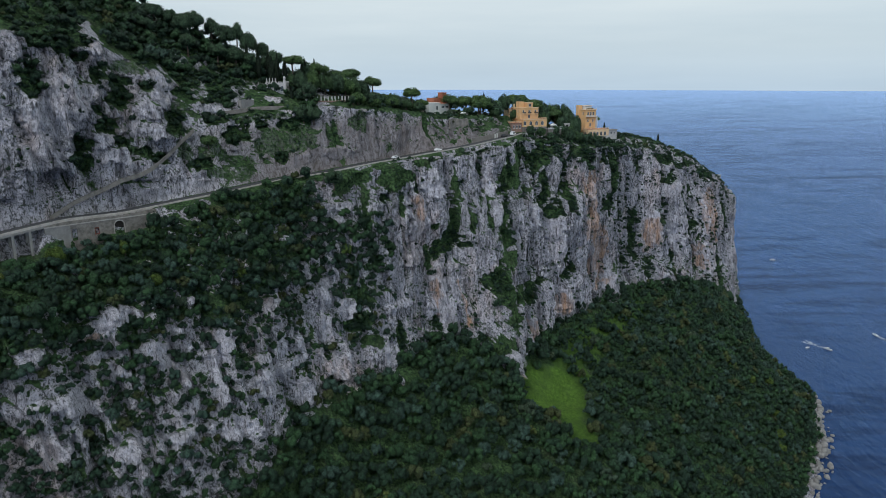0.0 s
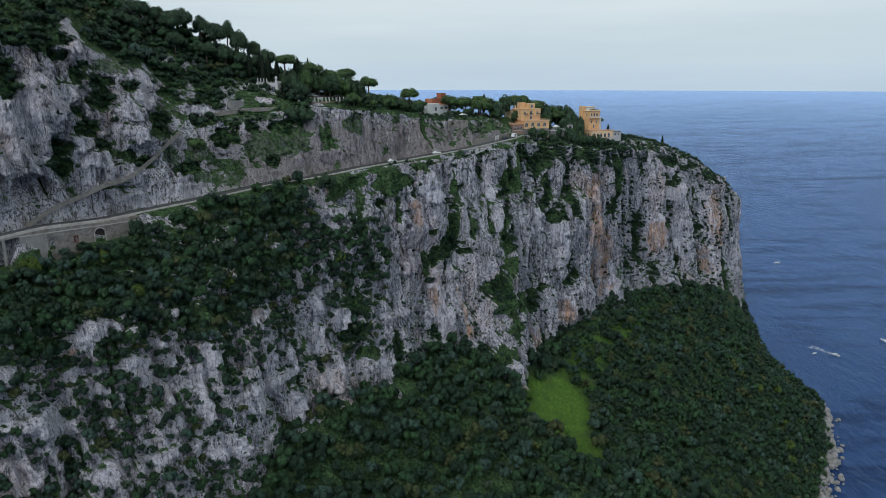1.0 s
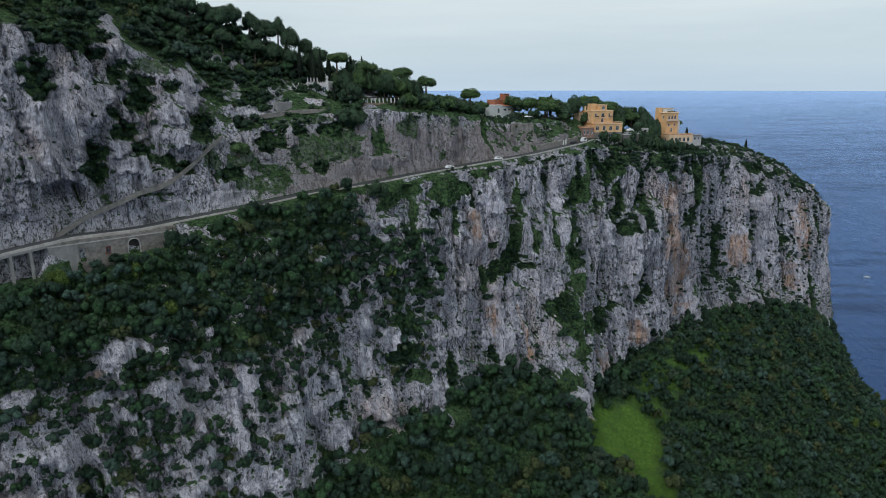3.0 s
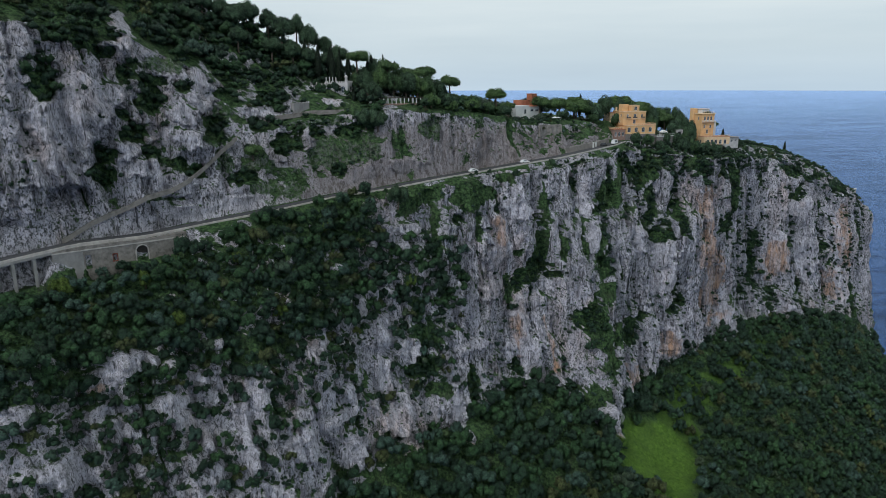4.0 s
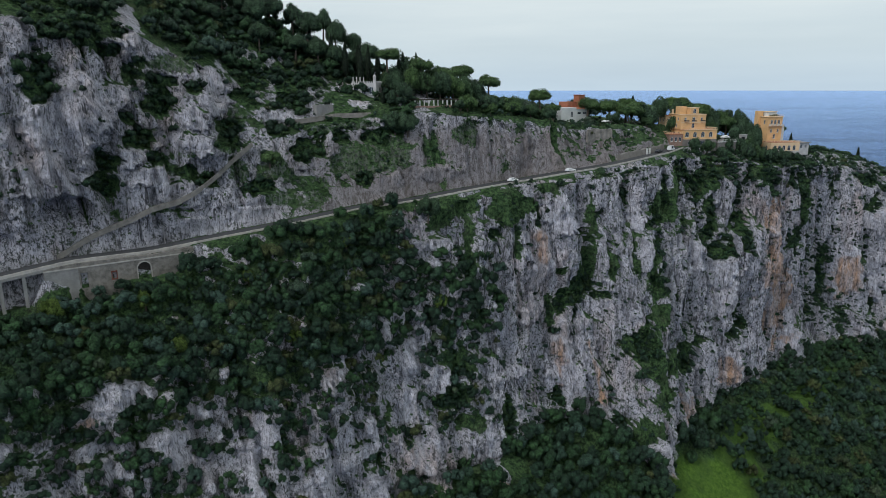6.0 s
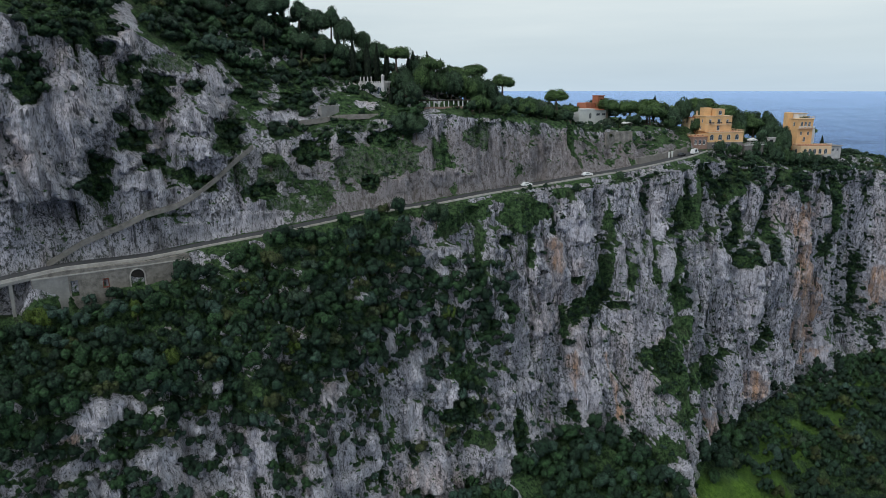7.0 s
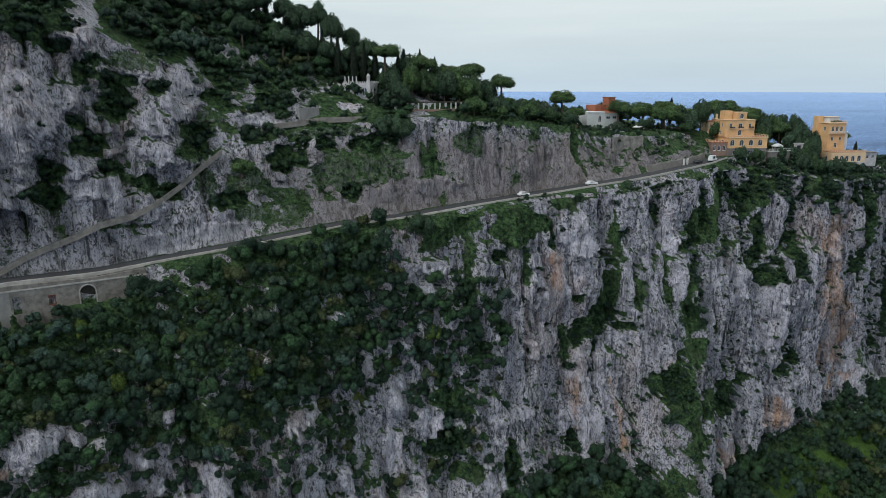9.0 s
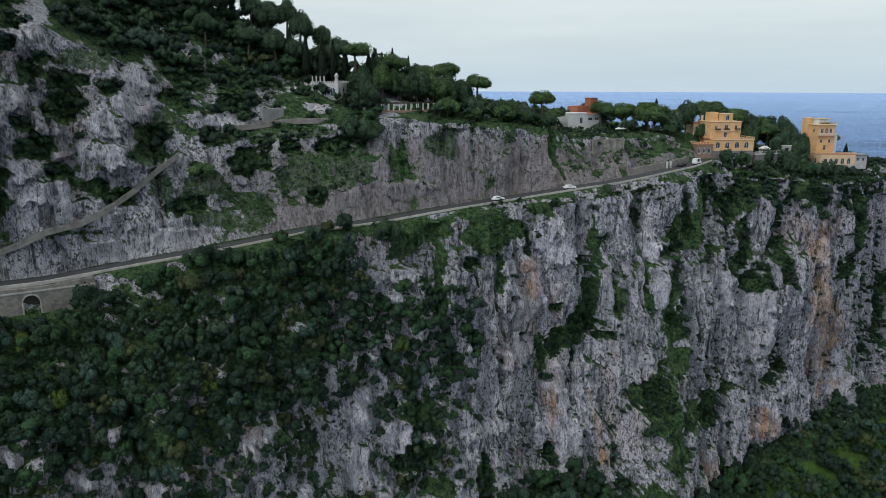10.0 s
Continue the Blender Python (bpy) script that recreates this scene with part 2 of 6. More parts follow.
ALONG = [-200, -40, 0, 15, 35, 55, 75, 100, 120, 140, 165, 185, 201, 215, 240, 262, 285, 320, 370, 430, 500, 560, 610, 636, 650]
LINES = {
    "far_back": ([-420] * 25, [300, 290, 270, 260, 240, 220, 190, 150, 120, 100, 80, 60, 50, 40, 30, 20, 10, 0, 0, -5, -10, -15, -15, -15, -15]),
    "back": ([-180] * 25, [390, 372, 360, 352, 340, 322, 300, 270, 250, 230, 215, 205, 200, 197, 194, 190, 186, 180, 172, 160, 140, 120, 90, 60, -15]),
    "ridge": ([-90, -85, -80, -78, -75, -70, -66, -60, -50, -42, -40, -40, -40, -40, -42, -45, -45, -45, -40, -35, -30, -30, -28, -26, -26],
              [330, 318, 310, 305, 298, 288, 277, 266, 254, 245, 238, 235, 233, 231, 230, 228, 223, 219, 210, 203, 189, 171, 151, 139, -15]),
    "bank": ([-30, -22, -16, -20, -24, -27, -28, -24, -20, -12, -10, -10, -10, -10, -14, -18, -15, -18, -18, -16, -16, -16, -16, -16, -16],
             [270, 262, 262, 262, 262, 252, 243, 241, 240, 238.5, 235, 231, 228.2, 227.2, 227.4, 227, 222, 217.5, 211, 204, 190.5, 172, 152, 140, -15]),
    "cutting": ([-12, -10, -8, -12, -14, -15, -15, -14, -6, 2, 3, 3, 4, 5, 1, -4, 0, 4, 0, -6, -11, -12, -12, -12, -13],
                [225, 232, 240, 244, 224, 225, 226, 232, 233.5, 233, 231, 228.5, 226.8, 226.2, 226.2, 225, 219, 216.5, 211, 204, 190.5, 172, 152, 140, -15]),
    "road_in": ([3.5, -2.5, -5.5, -6.5, -7.5, -7.5, -4.5, -3.5, 1.5, 6.0, 7.5, 10.5, 13, 14, 11, 4.5, 3.5, 8, 4, -2, -8, -10, -10, -10, -11],
                [188, 193, 197.5, 199, 198.5, 200, 202, 204.5, 206, 208.5, 210, 211.7, 212.9, 214.3, 215.7, 217, 217.0, 213, 209.5, 203.5, 190, 172, 152, 140, -15]),
    "road_out": ([10, 4, 1, 0, -1, -1, 2, 3, 8, 12.5, 14, 17, 19.5, 20.5, 17.5, 11, 10, 12, 8, 2, -6, -8, -8, -8, -9],
                 [188, 193, 197.5, 199, 198.5, 200, 202, 204.5, 206, 208.5, 210, 211.7, 212.9, 214.3, 215.7, 217, 216.5, 211, 208.5, 203, 190, 172, 152, 140, -15]),
    "rim": ([14, 10, 6, 5, 4, 4, 6, 7, 11, 15.0, 16.5, 19.5, 22.5, 23.5, 20.5, 17, 28, 30, 19, 9, 0, -3, -4, -4, -5],
            [178, 184, 186, 188, 190, 194, 199, 202.5, 204, 206, 207.5, 208.7, 209.9, 211.3, 212.7, 213, 210, 205, 201, 195, 182, 164, 146, 134, -15]),
    "upper_face": ([24, 23, 22, 22, 20, 20, 16, 14, 15, 20, 21, 21, 30, 32, 27, 28, 36, 31, 20, 16, 10, 6, 2, 0, 0],
                   [176, 175, 174, 174, 174, 176, 181, 184, 187, 186, 180, 182, 178, 180, 176, 172, 172, 172, 170, 158, 140, 125, 110, 100, -15]),
    "lower_face": ([34, 32, 31, 29, 30, 31, 29, 26, 26, 24, 20, 24, 40, 36, 28, 31, 32, 30, 23, 23, 20, 14, 8, 6, 4],
                   [150, 152, 153, 157, 152, 150, 154, 150, 152, 155, 153, 158, 148, 150, 146, 140, 136, 132, 130, 110, 95, 80, 65, 55, -15]),
    "foot": ([66, 64, 60, 56, 52, 48, 37, 35, 36, 35, 26, 40, 62, 46, 38, 36, 34, 33, 32, 35, 31, 25, 18, 14, 10],
             [90, 92, 95, 99, 103, 110, 117, 117, 116, 119, 121, 118, 89, 102, 106, 103, 106, 107, 103, 92, 74, 52, 30, 16, -15]),
    "wood": ([95, 90, 85, 80, 74, 66, 60, 60, 62, 66, 62, 68, 84, 72, 62, 66, 72, 66, 75, 72, 66, 45, 26, 20, 14],
             [72, 72, 74, 75, 79, 86, 91, 92, 92, 93, 97, 94, 80, 80, 84, 82, 76, 86, 72, 66, 44, 26, 11, 5, -15]),
    "low_wood": ([155, 150, 145, 140, 130, 122, 112, 108, 106, 104, 110, 116, 120, 122, 122, 124, 124, 118, 111, 104, 79, 55, 32, 24, 18],
                 [36, 36, 38, 40, 46, 52, 60, 66, 70, 72, 70, 68, 66, 64, 58, 46, 42, 42, 38, 36, 16, 6, 3, -3, -15]),
    "shore": ([240, 230, 225, 222, 215, 210, 205, 200, 196, 193, 190, 188, 186, 184, 182, 180, 176, 172, 162, 151, 127, 68, 40, 30, 22], [0.6] * 24 + [-15]),
    "sea_bed": ([300, 280, 270, 265, 260, 255, 250, 245, 240, 236, 232, 230, 228, 226, 224, 220, 215, 210, 200, 190, 165, 95, 60, 45, 36], [-25] * 25),
}
NAMES = list(LINES)
STEPS = [4, 10, 46, 40, 44, 6, 8, 34, 40, 48, 40, 46, 40, 8]


def hash3(i, j, k, seed):
    n = (i * 374761393 + j * 668265263 + k * 2147483647 + seed * 1274126177) & 0xFFFFFFFF
    n = ((n ^ (n >> 13)) * 1274126177) & 0xFFFFFFFF
    return ((n ^ (n >> 16)) & 0xFFFF) / 65535.0


def value_noise(p, seed=0):
    """Smooth noise from 0 to 1 at points p (n, 3)."""
    i = np.floor(p).astype(np.int64)
    f = p - i
    f = f * f * f * (f * (f * 6 - 15) + 10)
    total = 0
    for a in (0, 1):
        wa = f[:, 0] if a else 1 - f[:, 0]
        for b in (0, 1):
            wb = f[:, 1] if b else 1 - f[:, 1]
            for c in (0, 1):
                wc = f[:, 2] if c else 1 - f[:, 2]
                total = total + wa * wb * wc * hash3(i[:, 0] + a, i[:, 1] + b, i[:, 2] + c, seed)
    return total


def fbm(p, octaves=4, seed=0, gain=0.5):
    out, amp, norm = 0, 1.0, 0
    for o in range(octaves):
        out, norm = out + amp * value_noise(p * 2.03 ** o + 17.3 * o, seed + o), norm + amp
        amp *= gain
    return out / norm


def ridged(p, octaves=4, seed=0):
    out, amp, norm = 0, 1.0, 0
    for o in range(octaves):
        out, norm = out + amp * (1 - np.abs(2 * value_noise(p * 2.1 ** o + 9.7 * o, seed + o) - 1)), norm + amp
        amp *= 0.5
    return out / norm


def buttress(p, seed):
    """Rounded bulges from 0 to 1 with sharp creases between them."""
    return np.sqrt(np.clip(np.abs(2 * value_noise(p, seed) - 1) * 1.6, 0, 1)) * 0.8 + 0.2 * value_noise(p * 2.3 + 5, seed + 1)


def smooth01(x, lo, hi):
    t = np.clip((x - lo) / (hi - lo), 0, 1)
    return t * t * (3 - 2 * t)


def window01(x, lo, hi, soft):
    return smooth01(x, lo - soft, lo + soft) * (1 - smooth01(x, hi - soft, hi + soft))


def blur_along(values, s, width):
    """Rounds the corners of a profile line; s may be unevenly spaced."""
    fine = np.arange(s[0], s[-1] + 1, 1.0)
    v = np.interp(fine, s, values)
    k = np.hanning(width)
    v = np.convolve(np.pad(v, width // 2, mode="edge"), k / k.sum(), "valid")[: len(fine)]
    return np.interp(s, fine, v)


S = np.concatenate([np.arange(-200, -44, 6), np.arange(-44, 330, 1.0), np.arange(330, 636, 1.7), np.arange(636, 653, 1.0)])
V = np.concatenate([np.arange(n) / n + i for i, n in enumerate(STEPS)] + [[len(STEPS)]])


def base_line(name, s):
    out, z = LINES[name]
    far = np.clip((s - 620) / 10, 0, 1)
    o, h = np.interp(s, ALONG, out), np.interp(s, ALONG, z)
    return blur_along(o, s, 13) * (1 - far) + o * far, blur_along(h, s, 13) * (1 - far) + h * far


def loft():
    """Along, out and height of the bare profile at every (S, V)."""
    out, z = (np.stack(a) for a in zip(*(base_line(n, S) for n in NAMES)))
    k = np.minimum(V.astype(int), len(STEPS) - 1)
    w = (V - k)[:, None]
    return out[k] * (1 - w) + out[k + 1] * w, z[k] * (1 - w) + z[k + 1] * w


BASE_OUT, BASE_Z = loft()
BASE_S = np.broadcast_to(S, BASE_OUT.shape)
VV = np.broadcast_to(V[:, None], BASE_OUT.shape)
LEVEL = {n: i for i, n in enumerate(NAMES)}


def steepness():
    dz, do = np.gradient(BASE_Z, axis=0), np.gradient(BASE_OUT, axis=0)
    return np.degrees(np.arctan2(-dz * np.sign(do + 1e-6), np.abs(do) + 1e-6))


SLOPE = steepness()
SLOPE = np.where(np.abs(np.gradient(BASE_OUT, axis=0)) < 0.05, 85, SLOPE)


# patches on the land: metres along the coast, height, half width, half height
# bushes, grass and bare rock on the hill above the road
HILL_BUSH = [
    (20, 262, 7, 5.1), (29, 260, 8, 6.1), (14, 247, 4, 6.7), (34, 254, 4, 2), (41, 250, 2, 1.3), (38, 247, 3, 2.8), (45, 245, 5, 2.2),
    (45, 240, 5.5, 4.1), (56, 244, 3, 2.1), (38, 230, 4.5, 3.9), (35, 236, 2.5, 1.7), (28, 223, 3, 3.4), (26, 216, 4, 3.8), (41, 224, 3, 1.6),
    (50, 219, 2.5, 2.2), (55, 216, 3.5, 2), (70, 213, 6.5, 2.2), (77, 248, 8, 5.3), (73, 240, 4, 3.4), (89, 242, 6, 6.2),
]
HILL_BUSH_MORE = [
    (99, 247, 4, 3.7), (89, 225, 6, 4.5), (106, 213, 2.5, 2.6), (64, 230, 4.5, 4.8), (113, 241, 4, 2.6), (123, 238, 6, 4.2), (119, 230, 5, 3.5),
    (100, 227, 2.5, 2), (58, 265, 8, 6), (64, 259, 8, 5.4), (81, 265, 8, 7.9), (94, 262, 8, 6.6), (102, 256, 8, 6.2), (118, 248, 8, 3.7),
    (112, 227, 4.5, 2.7), (64, 265, 7.5, 5.2), (82, 230, 5.5, 2.4),
]
HILL_GREEN = [
    (77, 217, 8, 4.3), (103, 219, 8, 8.6), (77, 209, 8, 3.2), (64, 218, 4.5, 3.9), (52, 250, 6.5, 2.8), (87, 256, 8, 3.4), (42, 209, 4.5, 2),
    (62, 227, 6, 2.8), (95, 231, 6, 2.6), (115, 219, 7.5, 3.8), (88, 211, 6, 5), (118, 224, 5.5, 3.6), (104, 231, 8, 2), (144, 227, 7.5, 4.5),
    (168, 229, 3, 2.3), (128, 225, 1.2, 3.4), (69, 234, 4, 2.5),
]
HILL_ROCK = [
    (17, 234, 8, 8.2), (14, 221, 7, 8.2), (23, 244, 7, 4.7), (41, 262, 3.5, 5.5), (39, 256, 3.5, 4), (34, 242, 5, 3), (63, 244, 5, 6),
    (61, 238, 4, 3.1), (53, 234, 4, 3.3), (53, 227, 4.5, 3.3), (38, 218, 6, 2.8), (47, 213, 7, 3.1), (68, 205, 8, 2.2), (96, 225, 3, 3.6),
    (86, 219, 2, 1.6), (52, 203, 8, 2.5), (113, 244, 6, 3.2), (86, 234, 7.5, 2),
]
HILL_ROCK_MORE = [
    (112, 241, 4, 4),
    (28, 236, 5, 4.3), (15, 239, 4, 2.8), (35, 224, 4, 3.1), (43, 228, 4, 2), (75, 253, 3.5, 3), (112, 212, 8, 3.3), (129, 214, 8, 3.3),
]
# bare ledges in the wood below the road
SLOPE_ROCK = [
    (20, 168, 7, 3), (17, 171, 3, 1.8), (32, 169, 1.5, 1.2), (30, 165, 3.5, 2), (36, 155, 2.5, 4), (27, 156, 5.5, 2.9), (37, 160, 3, 2.5),
    (45, 168, 2, 1.3), (52, 152, 3, 5.1), (57, 155, 2, 2.8), (76, 159, 4.5, 3.5), (108, 170, 4.5, 2), (98, 167, 2, 5.4), (91, 182, 2.5, 1.3),
    (69, 176, 1.2, 2), (64, 142, 5.5, 2), (82, 136, 6, 2), (103, 142, 3, 7), (96, 135, 4, 2), (106, 156, 3, 6.3), (121, 192, 8, 2.4), (120, 186, 4, 2),
    (38, 153, 3.5, 2),
]
LOW_ROCK = [
    (0, 173, 3, 1.2), (12, 166, 6, 2.9), (-9, 164, 3.5, 2.8), (-2, 149, 7, 2.5), (3, 145, 7, 2.7), (14, 153, 3, 3.3), (27, 157, 1.2, 2.1),
    (32, 150, 3.5, 2.6), (36, 144, 2, 3.7), (48, 145, 2.5, 5.4), (47, 136, 2, 5.1), (51, 122, 7.5, 4.8), (26, 129, 8, 2), (-9, 136, 5, 4.5),
    (10, 130, 5, 3.2), (40, 126, 3, 2.6), (65, 134, 7.5, 5.5), (86, 142, 3, 4.7), (76, 135, 5, 2), (89, 117, 2.5, 2.3),
]
# grass, bushes and bare ribs of the sea cliff, and rock stained orange
CLIFF_GREEN = [
    (131, 204, 8, 4.1), (158, 202, 5.5, 3.4), (152, 188, 2, 8.5), (188, 197, 1.2, 10.9), (193, 178, 3.5, 9.3), (216, 154, 8, 4.7),
    (258, 202, 6.5, 6.3), (235, 196, 7, 7.9), (177, 166, 5, 3.6), (123, 199, 4, 3), (104, 190, 3, 4.4), (168, 207, 4, 2), (135, 167, 4, 3.7),
    (126, 154, 2, 6.6), (122, 163, 3, 4.8), (168, 158, 2, 7.1),
]
GULLY_GREEN = [
    (206, 141, 8, 9.6), (207, 127, 8, 10.7), (196, 113, 5.5, 7.4), (150, 201, 8, 6.4), (189, 176, 6.5, 9.4), (242, 204, 8, 6.6), (227, 196, 8, 6.4),
    (131, 110, 4, 2.1), (223, 131, 8, 7.2), (122, 152, 6.5, 6), (124, 140, 1.2, 4.5), (203, 151, 4, 2), (127, 130, 6.5, 3.3), (335, 181, 3.4, 16.8),
]
CLIFF_BUSH = [
    (164, 197, 1.2, 4.1), (143, 193, 4, 2.9), (183, 190, 4.5, 2), (181, 171, 3, 4.3), (193, 196, 3, 1.4), (191, 164, 3, 1.2), (206, 207, 2, 5.7),
    (208, 201, 2, 4.4), (230, 198, 3, 8.3), (220, 189, 8, 2.4), (219, 176, 3, 10.1), (266, 213, 8, 2.8), (266, 206, 7.5, 4.9), (272, 174, 1.2, 6.5),
    (281, 140, 2, 8.1), (272, 207, 2, 3.9), (293, 205, 7.5, 6), (232, 158, 1.2, 4.3), (321, 199, 3, 6.5), (333, 179, 3.4, 9.9), (303, 199, 8, 5.1),
    (173, 163, 3.5, 5), (156, 181, 1.2, 1.4), (160, 169, 1.2, 1.3), (280, 178, 3.5, 8), (207, 211, 5, 2), (173, 176, 2, 2.2),
]
FAR_BUSH = [
    (263, 186, 3.5, 8), (266, 171, 4, 4.3), (330, 188, 3.4, 15.9), (327, 169, 6.7, 7.7), (384, 139, 6.8, 18.4), (381, 122, 5.1, 3),
    (395, 162, 1.7, 3.2), (439, 172, 18.7, 6.6), (439, 150, 10.2, 4.7), (471, 151, 1.7, 11), (500, 126, 19.5, 5.5), (451, 107, 6.8, 4.3),
    (498, 178, 20, 2.7), (457, 186, 20, 4.1), (354, 205, 20, 4.3), (270, 207, 1.2, 9.3), (297, 206, 7, 2.2), (203, 143, 8, 7.4), (205, 135, 2, 6.9),
]
GULLY_BUSH = [
    (246, 134, 8, 2.1), (278, 133, 8, 3.2), (184, 170, 5, 4.5), (179, 157, 1.2, 6.3), (220, 168, 6, 7.6), (169, 128, 3, 4.1), (120, 139, 5.5, 5.1),
    (99, 121, 2, 3.5), (141, 129, 4, 7.6), (188, 125, 1.2, 3.8), (118, 135, 3.5, 3), (238, 129, 6, 4.6), (169, 152, 1.2, 1.3), (554, 164, 20, 7.6),
    (512, 113, 5.1, 2), (391, 104, 5.1, 8.6), (187, 106, 6, 3.2), (189, 117, 5.5, 2),
]
CLIFF_ROCK = [
    (303, 181, 8, 11.7), (305, 161, 8, 10.8), (316, 136, 8, 13.9), (327, 115, 4.7, 9.2), (266, 160, 7.5, 7.1), (266, 146, 8, 5.5), (265, 114, 8, 2),
    (277, 120, 7, 9.6), (228, 110, 8, 7.3), (199, 105, 5, 4.3), (199, 95, 8, 2), (172, 150, 3, 9.8), (180, 145, 2, 12.4), (145, 144, 8, 2.7),
    (105, 127, 8, 7.6), (131, 119, 3, 8.5), (84, 124, 5, 5.9), (71, 115, 6, 5.6), (539, 127, 20, 20.3), (532, 91, 20, 14.7), (191, 176, 2, 13.6),
]
RIB_ROCK = [
    (161, 183, 8, 10.4), (158, 165, 8, 5.5), (173, 197, 8, 6.4), (210, 195, 2.5, 7.6), (210, 179, 2.5, 7.4), (229, 159, 1.2, 12.4), (248, 172, 8, 8.3),
    (401, 138, 8.5, 14.8), (456, 128, 18.7, 17.8), (452, 162, 10.2, 8.2), (405, 103, 6.8, 2.8), (173, 131, 5, 9.6), (103, 156, 1.5, 6.3),
    (101, 143, 2, 6), (115, 147, 4.5, 5),
]
WARM_ROCK = [
    (318, 132, 8, 17.9), (553, 125, 20, 22.5), (514, 95, 10.2, 14.9), (170, 144, 1.2, 9.8), (300, 182, 7, 14.9), (129, 114, 3.5, 3.8),
    (100, 129, 2, 1.5), (403, 137, 8.5, 11.3), (232, 109, 8, 6.5), (301, 159, 8, 13), (184, 137, 1.2, 11.1), (193, 95, 7.5, 2), (268, 114, 8, 6.9),
    (11, 164, 2.5, 1.2), (164, 188, 2.5, 7.1),
]


def spots(rows, lo, hi, seed, ragged=0.9, grow=1.0):
    """Patches with uneven edges, on the land between two profile lines."""
    out = np.zeros(BASE_S.shape)
    face = (VV >= LEVEL[lo] - 0.3) & (VV <= LEVEL[hi] + 0.3)
    s, z, o = BASE_S[face], BASE_Z[face], BASE_OUT[face]
    edge = (fbm(np.stack([s, o, z], 1) * 0.22, 4, seed, 0.6) - 0.5) * 2 * ragged
    found = np.zeros(len(s))
    for along, height, wide, high in rows:
        wide, high = wide * grow, high * grow
        k = np.nonzero((np.abs(s - along) < 2.2 * wide) & (np.abs(z - height) < 2.2 * high))[0]
        found[k] = np.maximum(found[k], smooth01(1.1 - np.hypot((s[k] - along) / wide, (z[k] - height) / high) + edge[k], 0.0, 0.22))
    out[face] = found
    return out


BUSH = np.maximum(spots(HILL_BUSH + HILL_BUSH_MORE, "ridge", "cutting", 201), spots(HILL_BUSH + HILL_BUSH_MORE, "cutting", "road_in", 201))
BUSH = np.maximum(BUSH, spots(CLIFF_BUSH + FAR_BUSH + GULLY_BUSH, "rim", "foot", 203, 1.0))
GRASS = np.maximum(0.8 * spots(HILL_GREEN, "bank", "road_in", 205), spots(CLIFF_GREEN + GULLY_GREEN, "rim", "foot", 207))
BARE = np.maximum(spots(HILL_ROCK + HILL_ROCK_MORE, "bank", "road_in", 209), spots(SLOPE_ROCK + LOW_ROCK, "rim", "foot", 211, 0.8, 1.0))
BARE = np.maximum(BARE, spots(CLIFF_ROCK + RIB_ROCK, "rim", "foot", 213)) * (1 - BUSH)
WARM = spots(WARM_ROCK, "rim", "foot", 215, 1.4)

# clefts: along, lowest and highest z, half width, depth, how overgrown
CLEFTS = [
    (28, 206, 228, 3.6, 6.0, 0.8), (430, 140, 194, 7.0, 3.0, 1.0), (500, 112, 170, 7.0, 3.0, 1.0), (600, 96, 142, 5.0, 3.0, 1.0),
    (460, 110, 150, 4.0, 3.0, 0.6), (540, 70, 120, 4.0, 3.0, 0.5), (445, 100, 180, 4.0, 4.0, 0.9), (485, 80, 165, 4.0, 4.0, 0.9),
    (522, 70, 165, 5.0, 4.0, 0.9), (560, 50, 150, 4.0, 4.0, 0.9), (582, 60, 150, 4.0, 4.0, 0.9),
]
# bare rock noses that stand out: along, lowest and highest z, half width, how far
NOSES = [(57, 221, 250, 5.0, 5.0), (14, 200, 262, 12.0, 3.0), (212, 108, 150, 5.0, 3.0), (176, 130, 205, 4.0, 2.0), (272, 110, 200, 6.0, 3.0),
         (335, 95, 200, 8.0, 4.0), (408, 100, 190, 9.0, 4.0), (470, 80, 170, 9.0, 3.0), (241, 120, 185, 6.0, 2.5), (297, 100, 165, 7.0, 3.0)]


def columns(rows, s, z, wobble):
    """Sum of upright features, and of how overgrown they are."""
    depth, cover = 0.0, 0.0
    for along, lo, hi, width, reach, *rest in rows:
        near = np.exp(-(((s + wobble - along) / width) ** 2)) * smooth01(z, lo - 5, lo + 5) * (1 - smooth01(z, hi - 5, hi + 5))
        depth = depth + near * reach
        cover = cover + near * (rest[0] if rest else 0)
    return depth, cover


